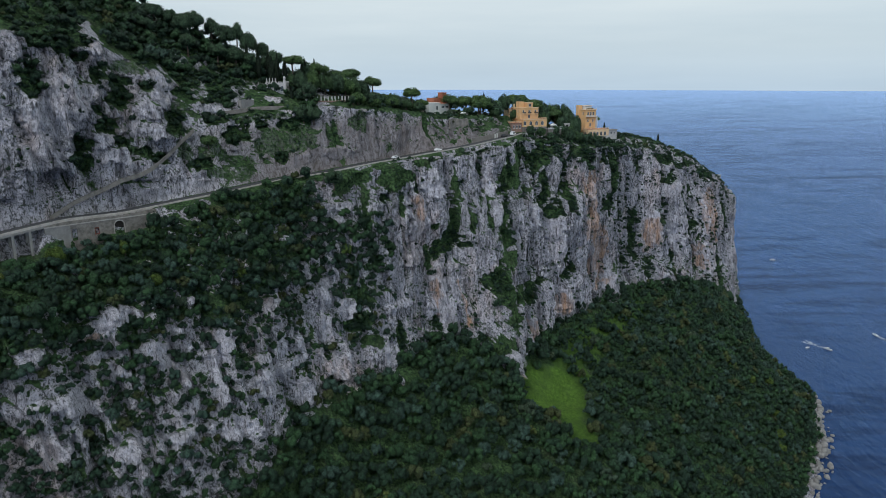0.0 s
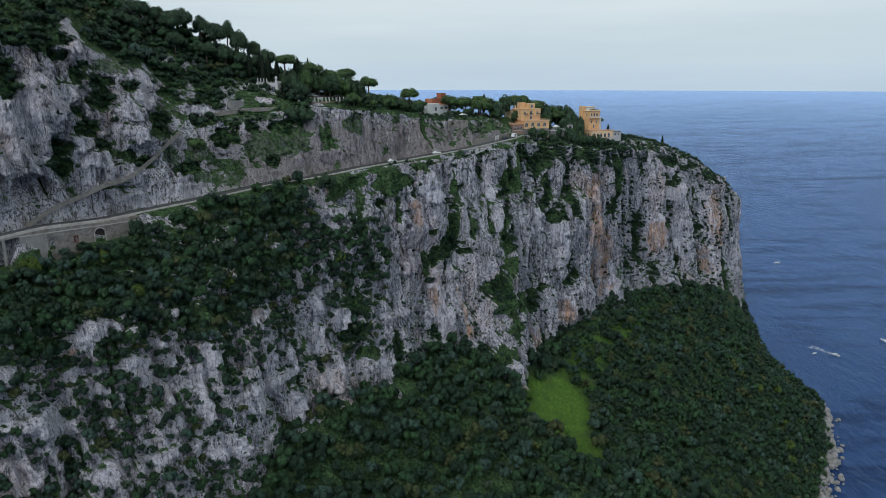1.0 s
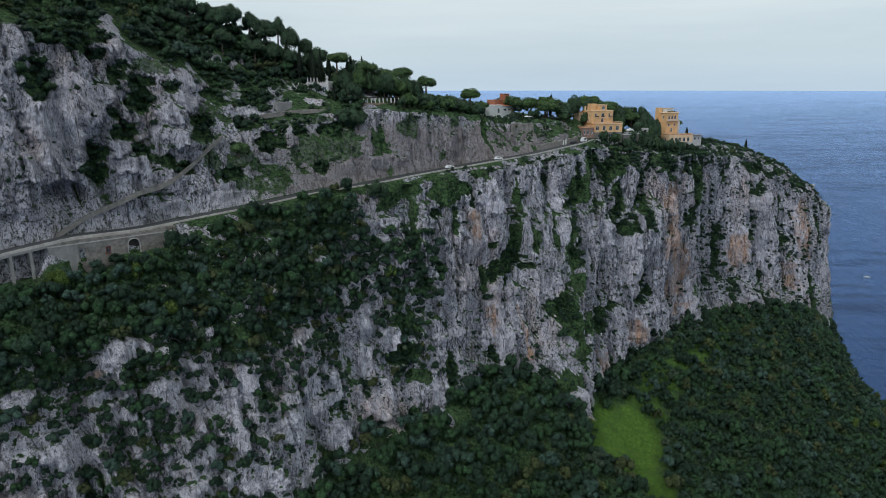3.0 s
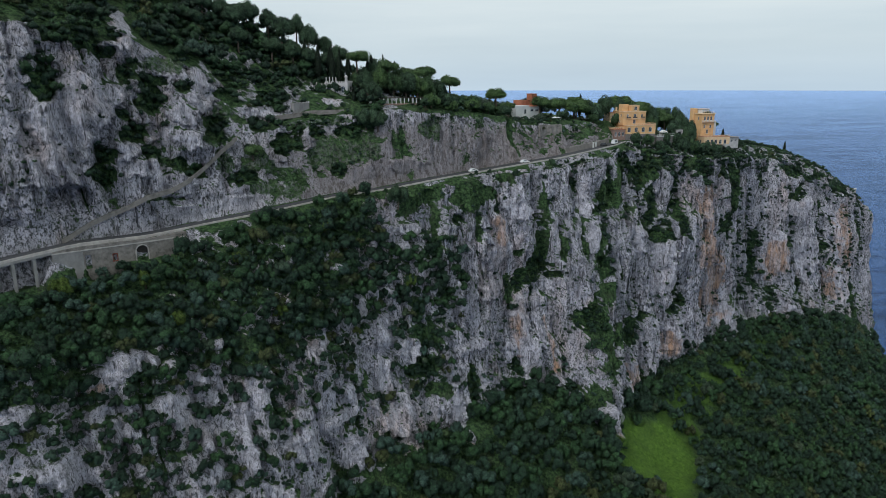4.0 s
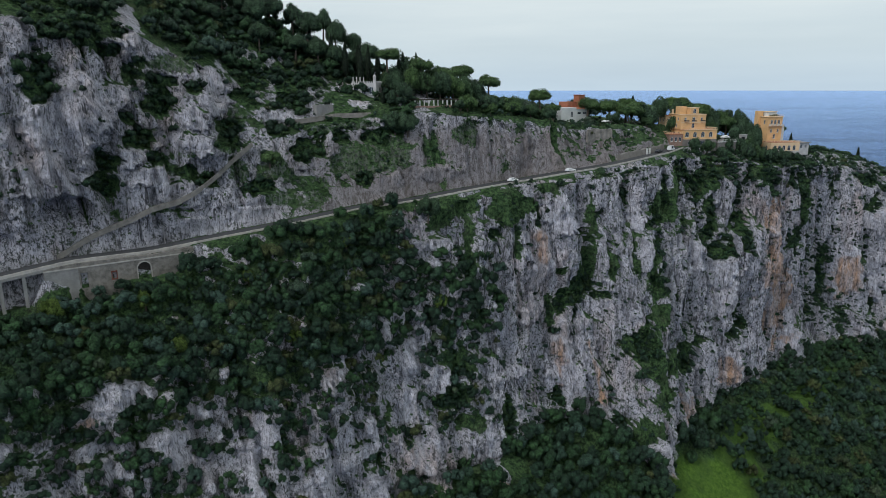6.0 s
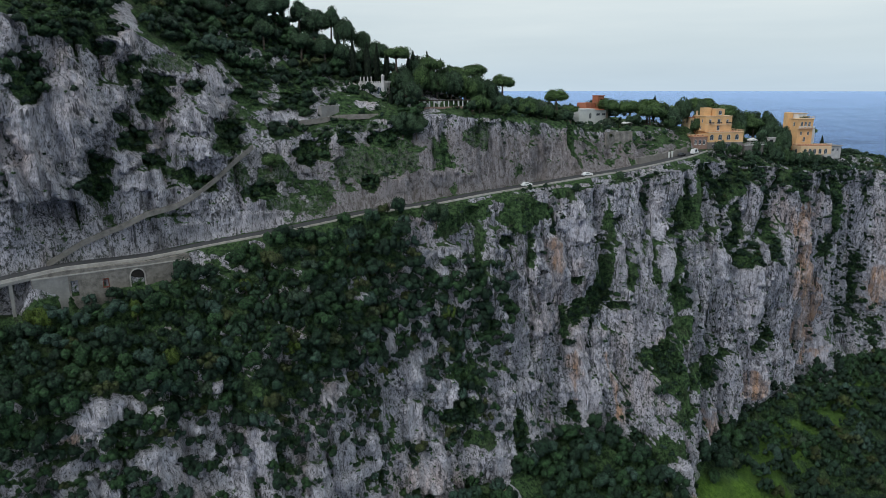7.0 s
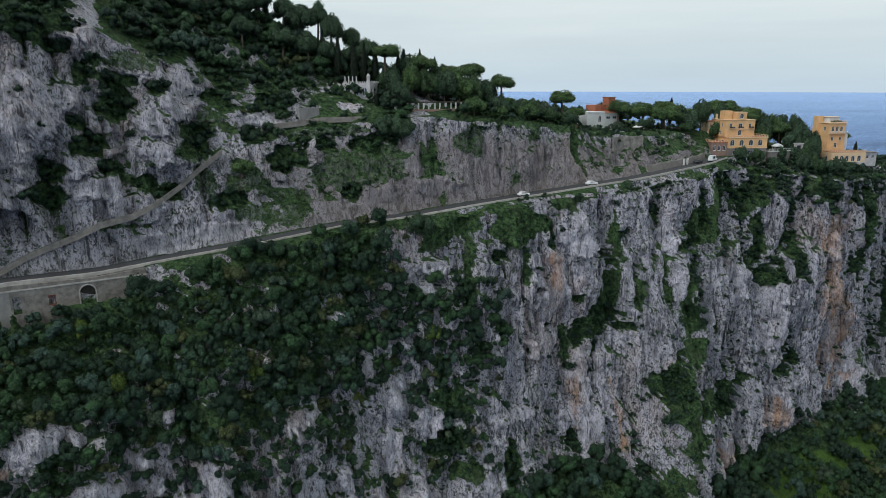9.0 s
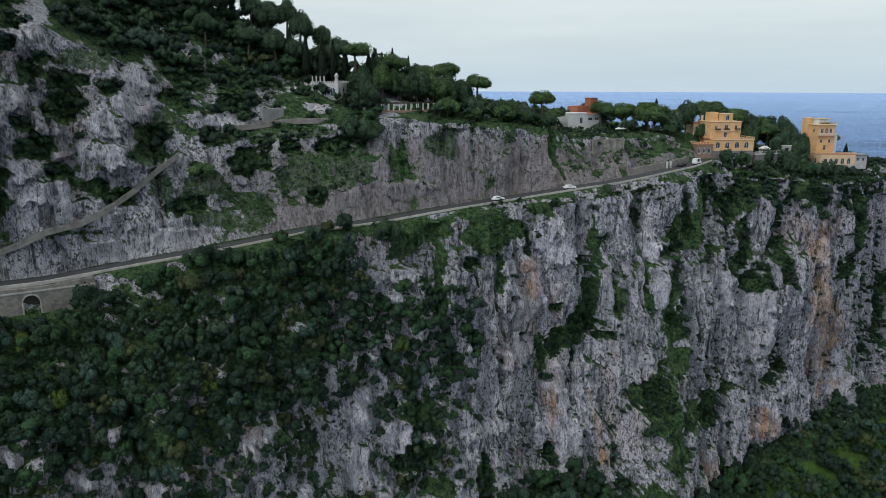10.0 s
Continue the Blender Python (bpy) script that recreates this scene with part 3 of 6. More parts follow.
def carve():
    """Flutes, ribs, ledges and holes in the rock, humps in the soil; the road bed stays flat."""
    p = np.stack([BASE_S.ravel(), BASE_OUT.ravel(), BASE_Z.ravel()], 1)
    rock = smooth01(np.abs(SLOPE).ravel(), 38, 62)
    vv = VV.ravel()
    road = 1 - smooth01(np.abs(vv - (LEVEL["road_in"] + 0.5)), 0.55, 0.9)
    sea = smooth01(vv, LEVEL["shore"] - 0.2, LEVEL["shore"] + 0.2)
    fade = (1 - road) * (1 - sea)
    wobble = (fbm(p * 0.05, 3, 61) - 0.5) * 14
    lean = p + np.stack([wobble * 0.7 + 0.05 * p[:, 2], 0 * wobble, 0 * wobble], 1)
    flute = buttress(lean * (0.062, 0.02, 0.007), 3)
    rib = buttress(lean * (0.19, 0.05, 0.018), 11)
    groove = buttress(lean * (0.52, 0.1, 0.05), 17)
    # gullies between the buttresses, deeper and more overgrown along the seaward cliff
    seaward = smooth01(p[:, 0], 150, 260) * smooth01(vv, LEVEL["rim"] - 0.2, LEVEL["rim"] + 0.2)
    crease = (1 - smooth01(flute, 0.18, 0.46)) * rock * (0.25 + 0.75 * seaward) * (vv > LEVEL["rim"] - 0.3) * smooth01(fbm(p * 0.06, 3, 63), 0.36, 0.52)
    crack = smooth01(ridged(lean * (0.10, 0.02, 0.010), 2, 71), 0.80, 0.95)
    lump = fbm(p * (0.13, 0.13, 0.06), 5, 21)
    crag = ridged(p * (0.34, 0.30, 0.07), 3, 91)
    chip = fbm(p * (0.62, 0.62, 0.42), 2, 97)
    ledge = fbm(p * (0.05, 0.05, 0.33), 3, 31)
    cleft, cover = columns(CLEFTS, p[:, 0], p[:, 2], wobble * 0.5)
    nose, _ = columns(NOSES, p[:, 0], p[:, 2], wobble * 0.5)
    hollow = smooth01(1 - np.hypot((p[:, 0] - 16) / 7.5, (p[:, 2] - 210 + 0.25 * wobble) / 6.0), 0.0, 0.30) * 9
    hollow = hollow + smooth01(1 - np.hypot((p[:, 0] + 1) / 6, (p[:, 2] - 203) / 5), 0.0, 0.3) * 6
    cut = window01(vv, LEVEL["cutting"] - 0.1, LEVEL["road_in"], 0.1) * smooth01(p[:, 0], 62, 85)
    push = rock * fade * (1 - 0.45 * cut) * ((flute - 0.6) * (6.5 + 5.0 * seaward) + (rib - 0.6) * (3.6 + 2.0 * seaward) + (groove - 0.6) * 1.6 - crack * 3.0 + (lump - 0.5) * 4.5 + (crag - 0.6) * 1.6 + (chip - 0.5) * 1.8 + (ledge - 0.5) * 1.4)
    push += fade * (nose * 1.2 - cleft - hollow + rock * (1.6 * BARE.ravel() - 2.2 * BUSH.ravel()))
    push += (1 - rock) * fade * (lump - 0.5) * 3
    rise = fade * ((1 - rock) * (fbm(p * 0.06, 4, 41) - 0.5) * 5 + rock * ((lump - 0.5) * 3.5 + (crag - 0.6) * 1.5))
    # the ground falls away under the bridge
    rise -= 9 * (1 - smooth01(p[:, 0], 4, 9)) * smooth01(vv, LEVEL["road_in"] + 0.05, LEVEL["road_in"] + 0.6) * (1 - smooth01(vv, LEVEL["rim"] - 0.3, LEVEL["rim"] + 0.2))
    # and is cut back under the masonry wall
    rise -= 5.5 * window01(p[:, 0], 7, 44, 2) * smooth01(vv, LEVEL["road_out"] - 0.1, LEVEL["road_out"] + 0.12) * (1 - smooth01(vv, LEVEL["rim"] - 0.5, LEVEL["rim"] + 0.1))
    shape = BASE_OUT.shape
    return BASE_OUT + push.reshape(shape), BASE_Z + rise.reshape(shape), rock.reshape(shape), np.clip(cover, 0, 1).reshape(shape), crack.reshape(shape), crease.reshape(shape)


LAND_OUT, LAND_Z, LAND_ROCK, COVER, CRACK, CREASE = carve()


def grid_mesh(name, co, rows, cols, smooth=True):
    me = bpy.data.meshes.new(name)
    a = (np.arange(rows - 1)[:, None] * cols + np.arange(cols - 1)[None, :]).ravel()
    quads = np.stack([a, a + cols, a + cols + 1, a + 1], 1).astype(np.int32)
    me.vertices.add(len(co))
    me.vertices.foreach_set("co", np.ascontiguousarray(co, dtype=np.float32).ravel())
    me.loops.add(quads.size)
    me.loops.foreach_set("vertex_index", quads.ravel())
    me.polygons.add(len(quads))
    me.polygons.foreach_set("loop_start", np.arange(0, quads.size, 4, dtype=np.int32))
    me.polygons.foreach_set("use_smooth", np.full(len(quads), smooth))
    me.update(calc_edges=True)
    return me


def world_xy(along, out):
    return ORIGIN[0] + along * COAST[0] + out * SEAWARD[0], ORIGIN[1] + along * COAST[1] + out * SEAWARD[1]


def set_attr(me, name, values):
    a = me.attributes.new(name, "FLOAT", "POINT")
    a.data.foreach_set("value", np.ascontiguousarray(values, dtype=np.float32).ravel())


LX, LY = world_xy(BASE_S, LAND_OUT)
LAND = np.stack([LX, LY, LAND_Z], -1)


def land_normals():
    du, dv = np.gradient(LAND, axis=1), np.gradient(LAND, axis=0)
    n = np.cross(dv, du)
    return n / (np.linalg.norm(n, axis=-1, keepdims=True) + 1e-9)


LAND_N = land_normals()


def blob(s, o, rs, ro):
    return smooth01(1 - np.hypot((BASE_S - s) / rs, (BASE_OUT - o) / ro), 0.0, 0.35)


def green_mask():
    """Where soil and scrub lie on the rock: gentle ground, ledges, and patches."""
    L_ROAD = LEVEL["road_in"] - 0.2
    p = LAND.reshape(-1, 3)
    up = LAND_N[..., 2].ravel()
    g = smooth01(up, 0.38, 0.8) * 0.9
    g = g + (fbm(p * 0.05, 5, 55, 0.6) - 0.55) * 2.2 + COVER.ravel() * 0.6 - 0.3 * window01(VV.ravel(), LEVEL["bank"] - 0.2, LEVEL["cutting"], 0.2) * window01(BASE_S.ravel(), 80, 135, 6) - 0.25 * window01(VV.ravel(), LEVEL["road_out"], LEVEL["rim"] + 0.5, 0.2) * smooth01(BASE_S.ravel(), 125, 140)
    g = g * (1 - smooth01(VV.ravel(), LEVEL["shore"] - 0.08, LEVEL["shore"] - 0.03)) * (1 - 0.8 * blob(14, -10, 20, 14).ravel())
    g = g + window01(VV.ravel(), LEVEL["foot"] + 0.15, LEVEL["shore"] - 0.16, 0.1) + 0.35 * COVER.ravel() + 0.33 * window01(VV.ravel(), LEVEL["cutting"] - 0.1, LEVEL["road_in"] - 0.1, 0.1) * window01(BASE_S.ravel(), 130, 205, 6) + 0.45 * CRACK.ravel() - 0.05 * window01(VV.ravel(), LEVEL["cutting"] - 0.3, LEVEL["road_in"] - 0.1, 0.1) * window01(BASE_S.ravel(), 62, 120, 6)
    g = g + 0.7 * window01(VV.ravel(), LEVEL["ridge"] - 0.8, LEVEL["bank"] - 0.1, 0.2) * window01(BASE_S.ravel(), -120, 60, 10)
    g = g + 0.6 * window01(VV.ravel(), LEVEL["rim"] - 0.3, LEVEL["lower_face"] - 0.35, 0.25) * window01(BASE_S.ravel(), -40, 105, 10)
    g = g - 0.3 * window01(VV.ravel(), LEVEL["bank"] + 0.1, LEVEL["cutting"], 0.1) * window01(BASE_S.ravel(), -60, 75, 10)
    g = np.clip(g, 0, 1).reshape(BASE_S.shape)
    g = np.minimum(g, np.where((VV < L_ROAD) | ((VV > LEVEL["rim"]) & (VV < LEVEL["foot"])), 0.66, 1.0))
    g = np.maximum(g, 0.85 * window01(BASE_S, -60, 46, 4) * window01(VV, LEVEL["road_out"] + 0.1, LEVEL["rim"] + 0.3, 0.1))
    g = np.maximum(g, 0.24 * window01(BASE_S, 95, 250, 8) * window01(VV, LEVEL["rim"], LEVEL["foot"], 0.1))
    g = np.maximum(np.maximum(g, 0.64 * GRASS), np.maximum(0.7 * BUSH, 0.62 * CREASE))
    return g * (1 - 0.85 * BARE)


GREEN = green_mask()


GRASS_MID = np.interp(BASE_S, [205, 232, 272, 298, 328, 362], [76, 63, 53, 50, 48, 45])
GRASS_HALF = np.interp(BASE_S, [205, 240, 300, 362], [8, 14, 9, 6])
GRASS_STRIP = smooth01(1 - np.abs(BASE_OUT - GRASS_MID) / GRASS_HALF + (fbm(LAND.reshape(-1, 3) * 0.12, 3, 66).reshape(BASE_S.shape) - 0.5) * 2.2, 0.15, 0.45) * window01(BASE_S, 205, 362, 6)
MEADOW = np.clip(blob(215, 68, 30, 21) + blob(206, 90, 12, 14) + 0.7 * GRASS_STRIP, 0, 1) * (VV > LEVEL["foot"] - 0.1)

land = new("ground", grid_mesh("ground", LAND.reshape(-1, 3), len(V), len(S), False))
set_attr(land.data, "green", GREEN)
set_attr(land.data, "meadow", MEADOW)
set_attr(land.data, "warm", WARM)
set_attr(land.data, "bare", BARE)
set_attr(land.data, "dull", smooth01(VV, 4, 4.3) * (1 - smooth01(VV, 5, 5.3)) * smooth01(BASE_S, 60, 110))
land.data.materials.append(ROCK)
tagged(land, "grey limestone headland with cliffs, ledges and scrub above the sea", "cliff", kind="structure")


# ======================================================================
# sea: flat near the land, far water carried up to the horizon line
# ======================================================================
def make_sea_sheet():
    radii = np.concatenate([np.linspace(0, 900, 24), np.linspace(960, 4850, 60)])
    turn = np.linspace(0, 2 * np.pi, 97)
    r, a = np.meshgrid(radii, turn, indexing="ij")
    z = 203.0 * np.clip((r - 1000) / 3850, 0, 1) ** 1.45
    co = np.stack([r * np.cos(a), 20 + r * np.sin(a), z], -1).reshape(-1, 3)
    ob = new("water", grid_mesh("water", co, len(radii), len(turn)))
    ob.data.materials.append(SEA)
    return tagged(ob, "deep blue open sea with small ripples reaching the horizon", "sea", kind="structure")


make_sea_sheet()


# ======================================================================
# vegetation
# ======================================================================
def icosphere(levels):
    bm = bmesh.new()
    bmesh.ops.create_icosphere(bm, subdivisions=levels, radius=1.0)
    v = np.array([x.co[:] for x in bm.verts])
    f = np.array([[x.index for x in face.verts] for face in bm.faces])
    bm.free()
    return v, f


ICO_V, ICO_F = icosphere(1)
OCTA_V = np.array([(1, 0, 0), (0, 1, 0), (-1, 0, 0), (0, -1, 0), (0, 0, 1), (0, 0, -1)], float)
OCTA_F = np.array([(a, (a + 1) % 4, 4) for a in range(4)] + [((a + 1) % 4, a, 5) for a in range(4)])


def crown_shape(seed, lobes=8, leaves=150, flat=0.8, size=0.17, spread=0.55, fine=True):
    """A crown of unit radius: leaf sprays round the lobes of a lumpy dome.
    Gives vertices, quads, triangles."""
    rng = np.random.default_rng(seed)
    d = rng.normal(size=(lobes, 3))
    d[:, 2] = np.abs(d[:, 2]) * 0.8 + 0.05
    d /= np.linalg.norm(d, axis=1)[:, None]
    centre = d * spread * rng.uniform(0.75, 1.1, (lobes, 1))
    radius = rng.uniform(0.24, 0.5, lobes)
    centre[:, :2] *= rng.uniform(0.75, 1.3, 2)
    pts, nor = [], []
    while len(pts) < leaves:
        k = rng.integers(lobes)
        n = rng.normal(size=3)
        n[2] += 0.35
        n /= np.linalg.norm(n)
        p = centre[k] + n * radius[k] * rng.uniform(0.85, 1.12)
        gap = np.linalg.norm(centre - p, axis=1) / radius
        gap[k] = 9
        if gap.min() > 0.85:
            pts.append(p)
            nor.append(n)
    pts, nor = np.array(pts), np.array(nor) + rng.normal(size=(leaves, 3)) * 0.33
    nor /= np.linalg.norm(nor, axis=1)[:, None]
    side = np.cross(nor, rng.normal(size=(leaves, 3)))
    side /= np.linalg.norm(side, axis=1)[:, None]
    other = np.cross(nor, side)
    a = rng.uniform(0.6, 1.25, (leaves, 1)) * size
    b = a * rng.uniform(0.55, 0.9, (leaves, 1))
    quad = np.stack([pts - side * a, pts + other * b - nor * b * 0.5, pts + side * a, pts - other * b - nor * b * 0.5], 1).reshape(-1, 3)
    # a leafy mass inside every lobe keeps the light out
    mv, mf = (ICO_V, ICO_F) if fine else (OCTA_V, OCTA_F)
    n = len(mv)
    mass = [centre[k] + mv * radius[k] * (0.84 if fine else 0.95) * (1 + 0.3 * rng.uniform(-1, 1, (n, 1))) for k in range(lobes)]
    v = np.concatenate([quad, *mass])
    v[:, 2] *= flat
    q = np.arange(leaves * 4).reshape(-1, 4)
    return v, q, np.concatenate([mf + leaves * 4 + n * k for k in range(lobes)])


def poly_mesh(name, v, quads, tris):
    me = bpy.data.meshes.new(name)
    loops = np.concatenate([quads.ravel(), tris.ravel()]).astype(np.int32)
    starts = np.concatenate([np.arange(len(quads)) * 4, len(quads) * 4 + np.arange(len(tris)) * 3]).astype(np.int32)
    me.vertices.add(len(v))
    me.vertices.foreach_set("co", np.ascontiguousarray(v, dtype=np.float32).ravel())
    me.loops.add(len(loops))
    me.loops.foreach_set("vertex_index", loops)
    me.polygons.add(len(starts))
    me.polygons.foreach_set("loop_start", starts)
    me.update(calc_edges=True)
    return me


def tube_arrays(points, radii, sides=6):
    """A tapered tube along points: vertices and quads."""
    v, q = [], []
    points = [Vector(p) for p in points]
    for i, (p, r) in enumerate(zip(points, radii)):
        way = (points[min(i + 1, len(points) - 1)] - points[max(i - 1, 0)]).normalized()
        turn = way.to_track_quat("Z", "Y").to_matrix()
        for k in range(sides):
            a = 2 * math.pi * k / sides
            v.append(p + turn @ Vector((math.cos(a) * r, math.sin(a) * r, 0)))
        if i:
            for k in range(sides):
                a, b = (i - 1) * sides + k, (i - 1) * sides + (k + 1) % sides
                q.append((a, b, b + sides, a + sides))
    return np.array([x[:] for x in v]), np.array(q)


def merge(parts):
    """Joins (vertices, quads, tris) triples into one."""
    vs, qs, ts, n = [], [], [], 0
    for v, q, t in parts:
        vs.append(v)
        qs.append(q + n)
        ts.append(t + n)
        n += len(v)
    return np.concatenate(vs), np.concatenate(qs), np.concatenate(ts)


NO_TRIS = np.zeros((0, 3), int)


def plant_all(name, crowns, places, radii, heights, tones, material, label, category, tilt=None):
    """One mesh of many plants: crown shapes turned and scaled at the places."""
    rng = np.random.default_rng(len(places))
    pick = rng.integers(len(crowns), size=len(places))
    vs, qs, ts, tone, n = [], [], [], [], 0
    for k, (cv, cq, ct) in enumerate(crowns):
        idx = np.nonzero(pick == k)[0]
        if not len(idx):
            continue
        a = rng.uniform(0, 2 * np.pi, len(idx))
        c, s = np.cos(a)[:, None], np.sin(a)[:, None]
        x = (cv[:, 0] * c - cv[:, 1] * s) * radii[idx][:, None]
        y = (cv[:, 0] * s + cv[:, 1] * c) * radii[idx][:, None]
        z = cv[:, 2] * heights[idx][:, None]
        v = np.stack([x, y, z], -1) + places[idx][:, None, :]
        off = n + np.arange(len(idx))[:, None, None] * len(cv)
        vs.append(v.reshape(-1, 3))
        qs.append((cq[None] + off).reshape(-1, 4))
        ts.append((ct[None] + off).reshape(-1, 3))
        tone.append(np.repeat(tones[idx], len(cv)))
        n += len(idx) * len(cv)
    me = poly_mesh(name, np.concatenate(vs), np.concatenate(qs), np.concatenate(ts))
    set_attr(me, "tone", np.concatenate(tone))
    me.materials.append(material)
    return tagged(new(name, me), label, category, kind="stuff")


def make_wood_leaf():
    """Foliage whose hue shifts from plant to plant by the tone attribute."""
    m = Mat("woodland_leaf")
    rnd = m.n("ShaderNodeNewGeometry").outputs["Random Per Island"]
    rnd = m.range(rnd, 0.0, 1.0, 0.15, 0.85)
    tone = m.attr("tone")
    dark = m.mix(rnd, (0.006, 0.020, 0.011), (0.029, 0.070, 0.038))
    mid = m.mix(rnd, (0.010, 0.032, 0.012), (0.050, 0.118, 0.041))
    grey = m.mix(rnd, (0.020, 0.046, 0.034), (0.074, 0.135, 0.100))
    olive = m.mix(rnd, (0.028, 0.042, 0.012), (0.100, 0.120, 0.042))
    lime = m.mix(rnd, (0.055, 0.080, 0.012), (0.18, 0.24, 0.040))
    c = m.mix(m.range(tone, 0.30, 0.5), dark, mid)
    c = m.mix(m.range(tone, 0.70, 0.76), c, grey)
    c = m.mix(m.range(tone, 0.86, 0.89), c, olive)
    c = m.mix(m.range(tone, 0.955, 0.965), c, lime)
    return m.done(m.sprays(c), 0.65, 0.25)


WOOD_LEAF = make_wood_leaf()
OAK = [crown_shape(100 + i, 12, 95, 0.95, 0.10, 0.70) for i in range(14)]
MID_OAK = [crown_shape(160 + i, 9, 48, 0.85, 0.13, 0.66, False) for i in range(8)]
FAR_OAK = [crown_shape(130 + i, 10, 46, 0.95, 0.13, 0.72, False) for i in range(8)]
SHRUB = [crown_shape(200 + i, 4, 20, 0.85, 0.24, 0.5, False) for i in range(8)]

CELL = np.abs(np.linalg.norm(np.cross(np.gradient(LAND, axis=1), np.gradient(LAND, axis=0)), axis=-1))
UP = LAND_N[..., 2]
PATCH = fbm(LAND.reshape(-1, 3) * 0.035, 4, 77).reshape(BASE_S.shape)
FINE = fbm(LAND.reshape(-1, 3) * 0.11, 3, 88).reshape(BASE_S.shape)


def scatter(density, tries, gap, seed):
    """Grid points picked by density per square metre, kept apart by gap (m)."""
    rng = np.random.default_rng(seed)
    w = (density * CELL).ravel()
    idx = rng.choice(w.size, tries, p=w / w.sum())
    kept, cells = [], {}
    flat = LAND.reshape(-1, 3)
    for i in idx:
        p = flat[i]
        key = (int(p[0] // gap), int(p[1] // gap), int(p[2] // gap))
        near = False
        for a in (-1, 0, 1):
            for b in (-1, 0, 1):
                for c in (-1, 0, 1):
                    for q in cells.get((key[0] + a, key[1] + b, key[2] + c), ()):
                        if (p[0] - q[0]) ** 2 + (p[1] - q[1]) ** 2 + (p[2] - q[2]) ** 2 < gap * gap:
                            near = True
        if not near:
            cells.setdefault(key, []).append(p)
            kept.append(i)
    return np.array(kept)


def window(x, lo, hi, soft):
    return smooth01(x, lo - soft, lo + soft) * (1 - smooth01(x, hi - soft, hi + soft))


L = LEVEL


def lower_wood():
    near_shore = np.hypot(LX, LY) < 205
    d = window(VV, L["foot"] + 0.05, L["shore"] - 0.10, 0.07) * window(BASE_S, -60, 640, 8) * (1 - MEADOW) * np.where(near_shore, 0.12, 1.0)
    idx = scatter(d, 20000, 4.4, 1)
    rng = np.random.default_rng(1)
    for far, crowns, name, label in ((0, OAK, "woodland", "dense dark holm oak wood on the slope below the cliffs"),
                                     (1, FAR_OAK, "woodland", "dark evergreen wood running down to the shore")):
        keep = idx[(BASE_S.ravel()[idx] > 235) == bool(far)]
        r = 2.5 + 2.2 * rng.uniform(0, 1, len(keep)) ** 1.3
        p = LAND.reshape(-1, 3)[keep] + np.stack([0 * r, 0 * r, r * 0.7 + rng.uniform(-1.0, 2.2, len(r))], 1)
        plant_all(name, crowns, p, r, r * rng.uniform(1.0, 1.5, len(r)), rng.uniform(0, 1, len(r)) ** 1.2 * 0.96, WOOD_LEAF, label, "woodland")
    return len(idx)


def slope_wood():
    """The wood under the road: closed above, broken by bare ledges below."""
    upper = window(VV, L["rim"] - 0.25, L["upper_face"] + 0.55, 0.2) * window(BASE_S, -40, 108, 8)
    lower = window(VV, L["upper_face"] + 0.3, L["foot"] - 0.1, 0.15) * (1 - smooth01(BASE_S + 45 * (VV - 8.5), 92, 116)) * window(BASE_S, -60, 120, 5) * (0.15 + smooth01(FINE, 0.42, 0.54))
    d = upper * (0.3 + smooth01(PATCH, 0.36, 0.46)) + lower
    d = d + 0.9 * window(BASE_S, 98, 140, 4) * window(BASE_Z, 165, 185, 3) * window(VV, L["rim"], L["foot"], 0.1)
    d = d + 0.6 * window(BASE_S, 84, 136, 4) * window(BASE_Z, 132, 168, 4) * window(VV, L["rim"], L["foot"], 0.1) * smooth01(FINE, 0.44, 0.54)
    d = d * (1 - window(BASE_S, 4, 36, 2) * window(VV, 5.5, 7.0, 0.05)) * np.clip(1 - 1.5 * BARE, 0, 1) * (1 - 0.9 * window(BASE_S, 109, 145, 3) * window(VV, 6.3, 7.55, 0.1))
    d = d + 0.8 * window(BASE_S, -10, 40, 3) * window(VV, 7.0, 8.0, 0.1)
    idx = scatter(d, 11000, 3.1, 2)
    rng = np.random.default_rng(2)
    low = np.clip((VV.ravel()[idx] - 8.3) / 0.8, 0, 1)
    r = (1.9 + 2.0 * rng.uniform(0, 1, len(idx)) ** 1.5) * (1 - 0.28 * low)
    p = LAND.reshape(-1, 3)[idx] + LAND_N.reshape(-1, 3)[idx] * r[:, None] * 0.3 + np.stack([0 * r, 0 * r, r * 0.35], 1)
    plant_all("hillside_wood", OAK, p, r, r * rng.uniform(0.95, 1.35, len(r)), rng.uniform(0, 1, len(r)) ** 1.35 * 0.962, WOOD_LEAF,
              "dense evergreen trees on the steep slope under the road", "woodland")
    return len(idx)


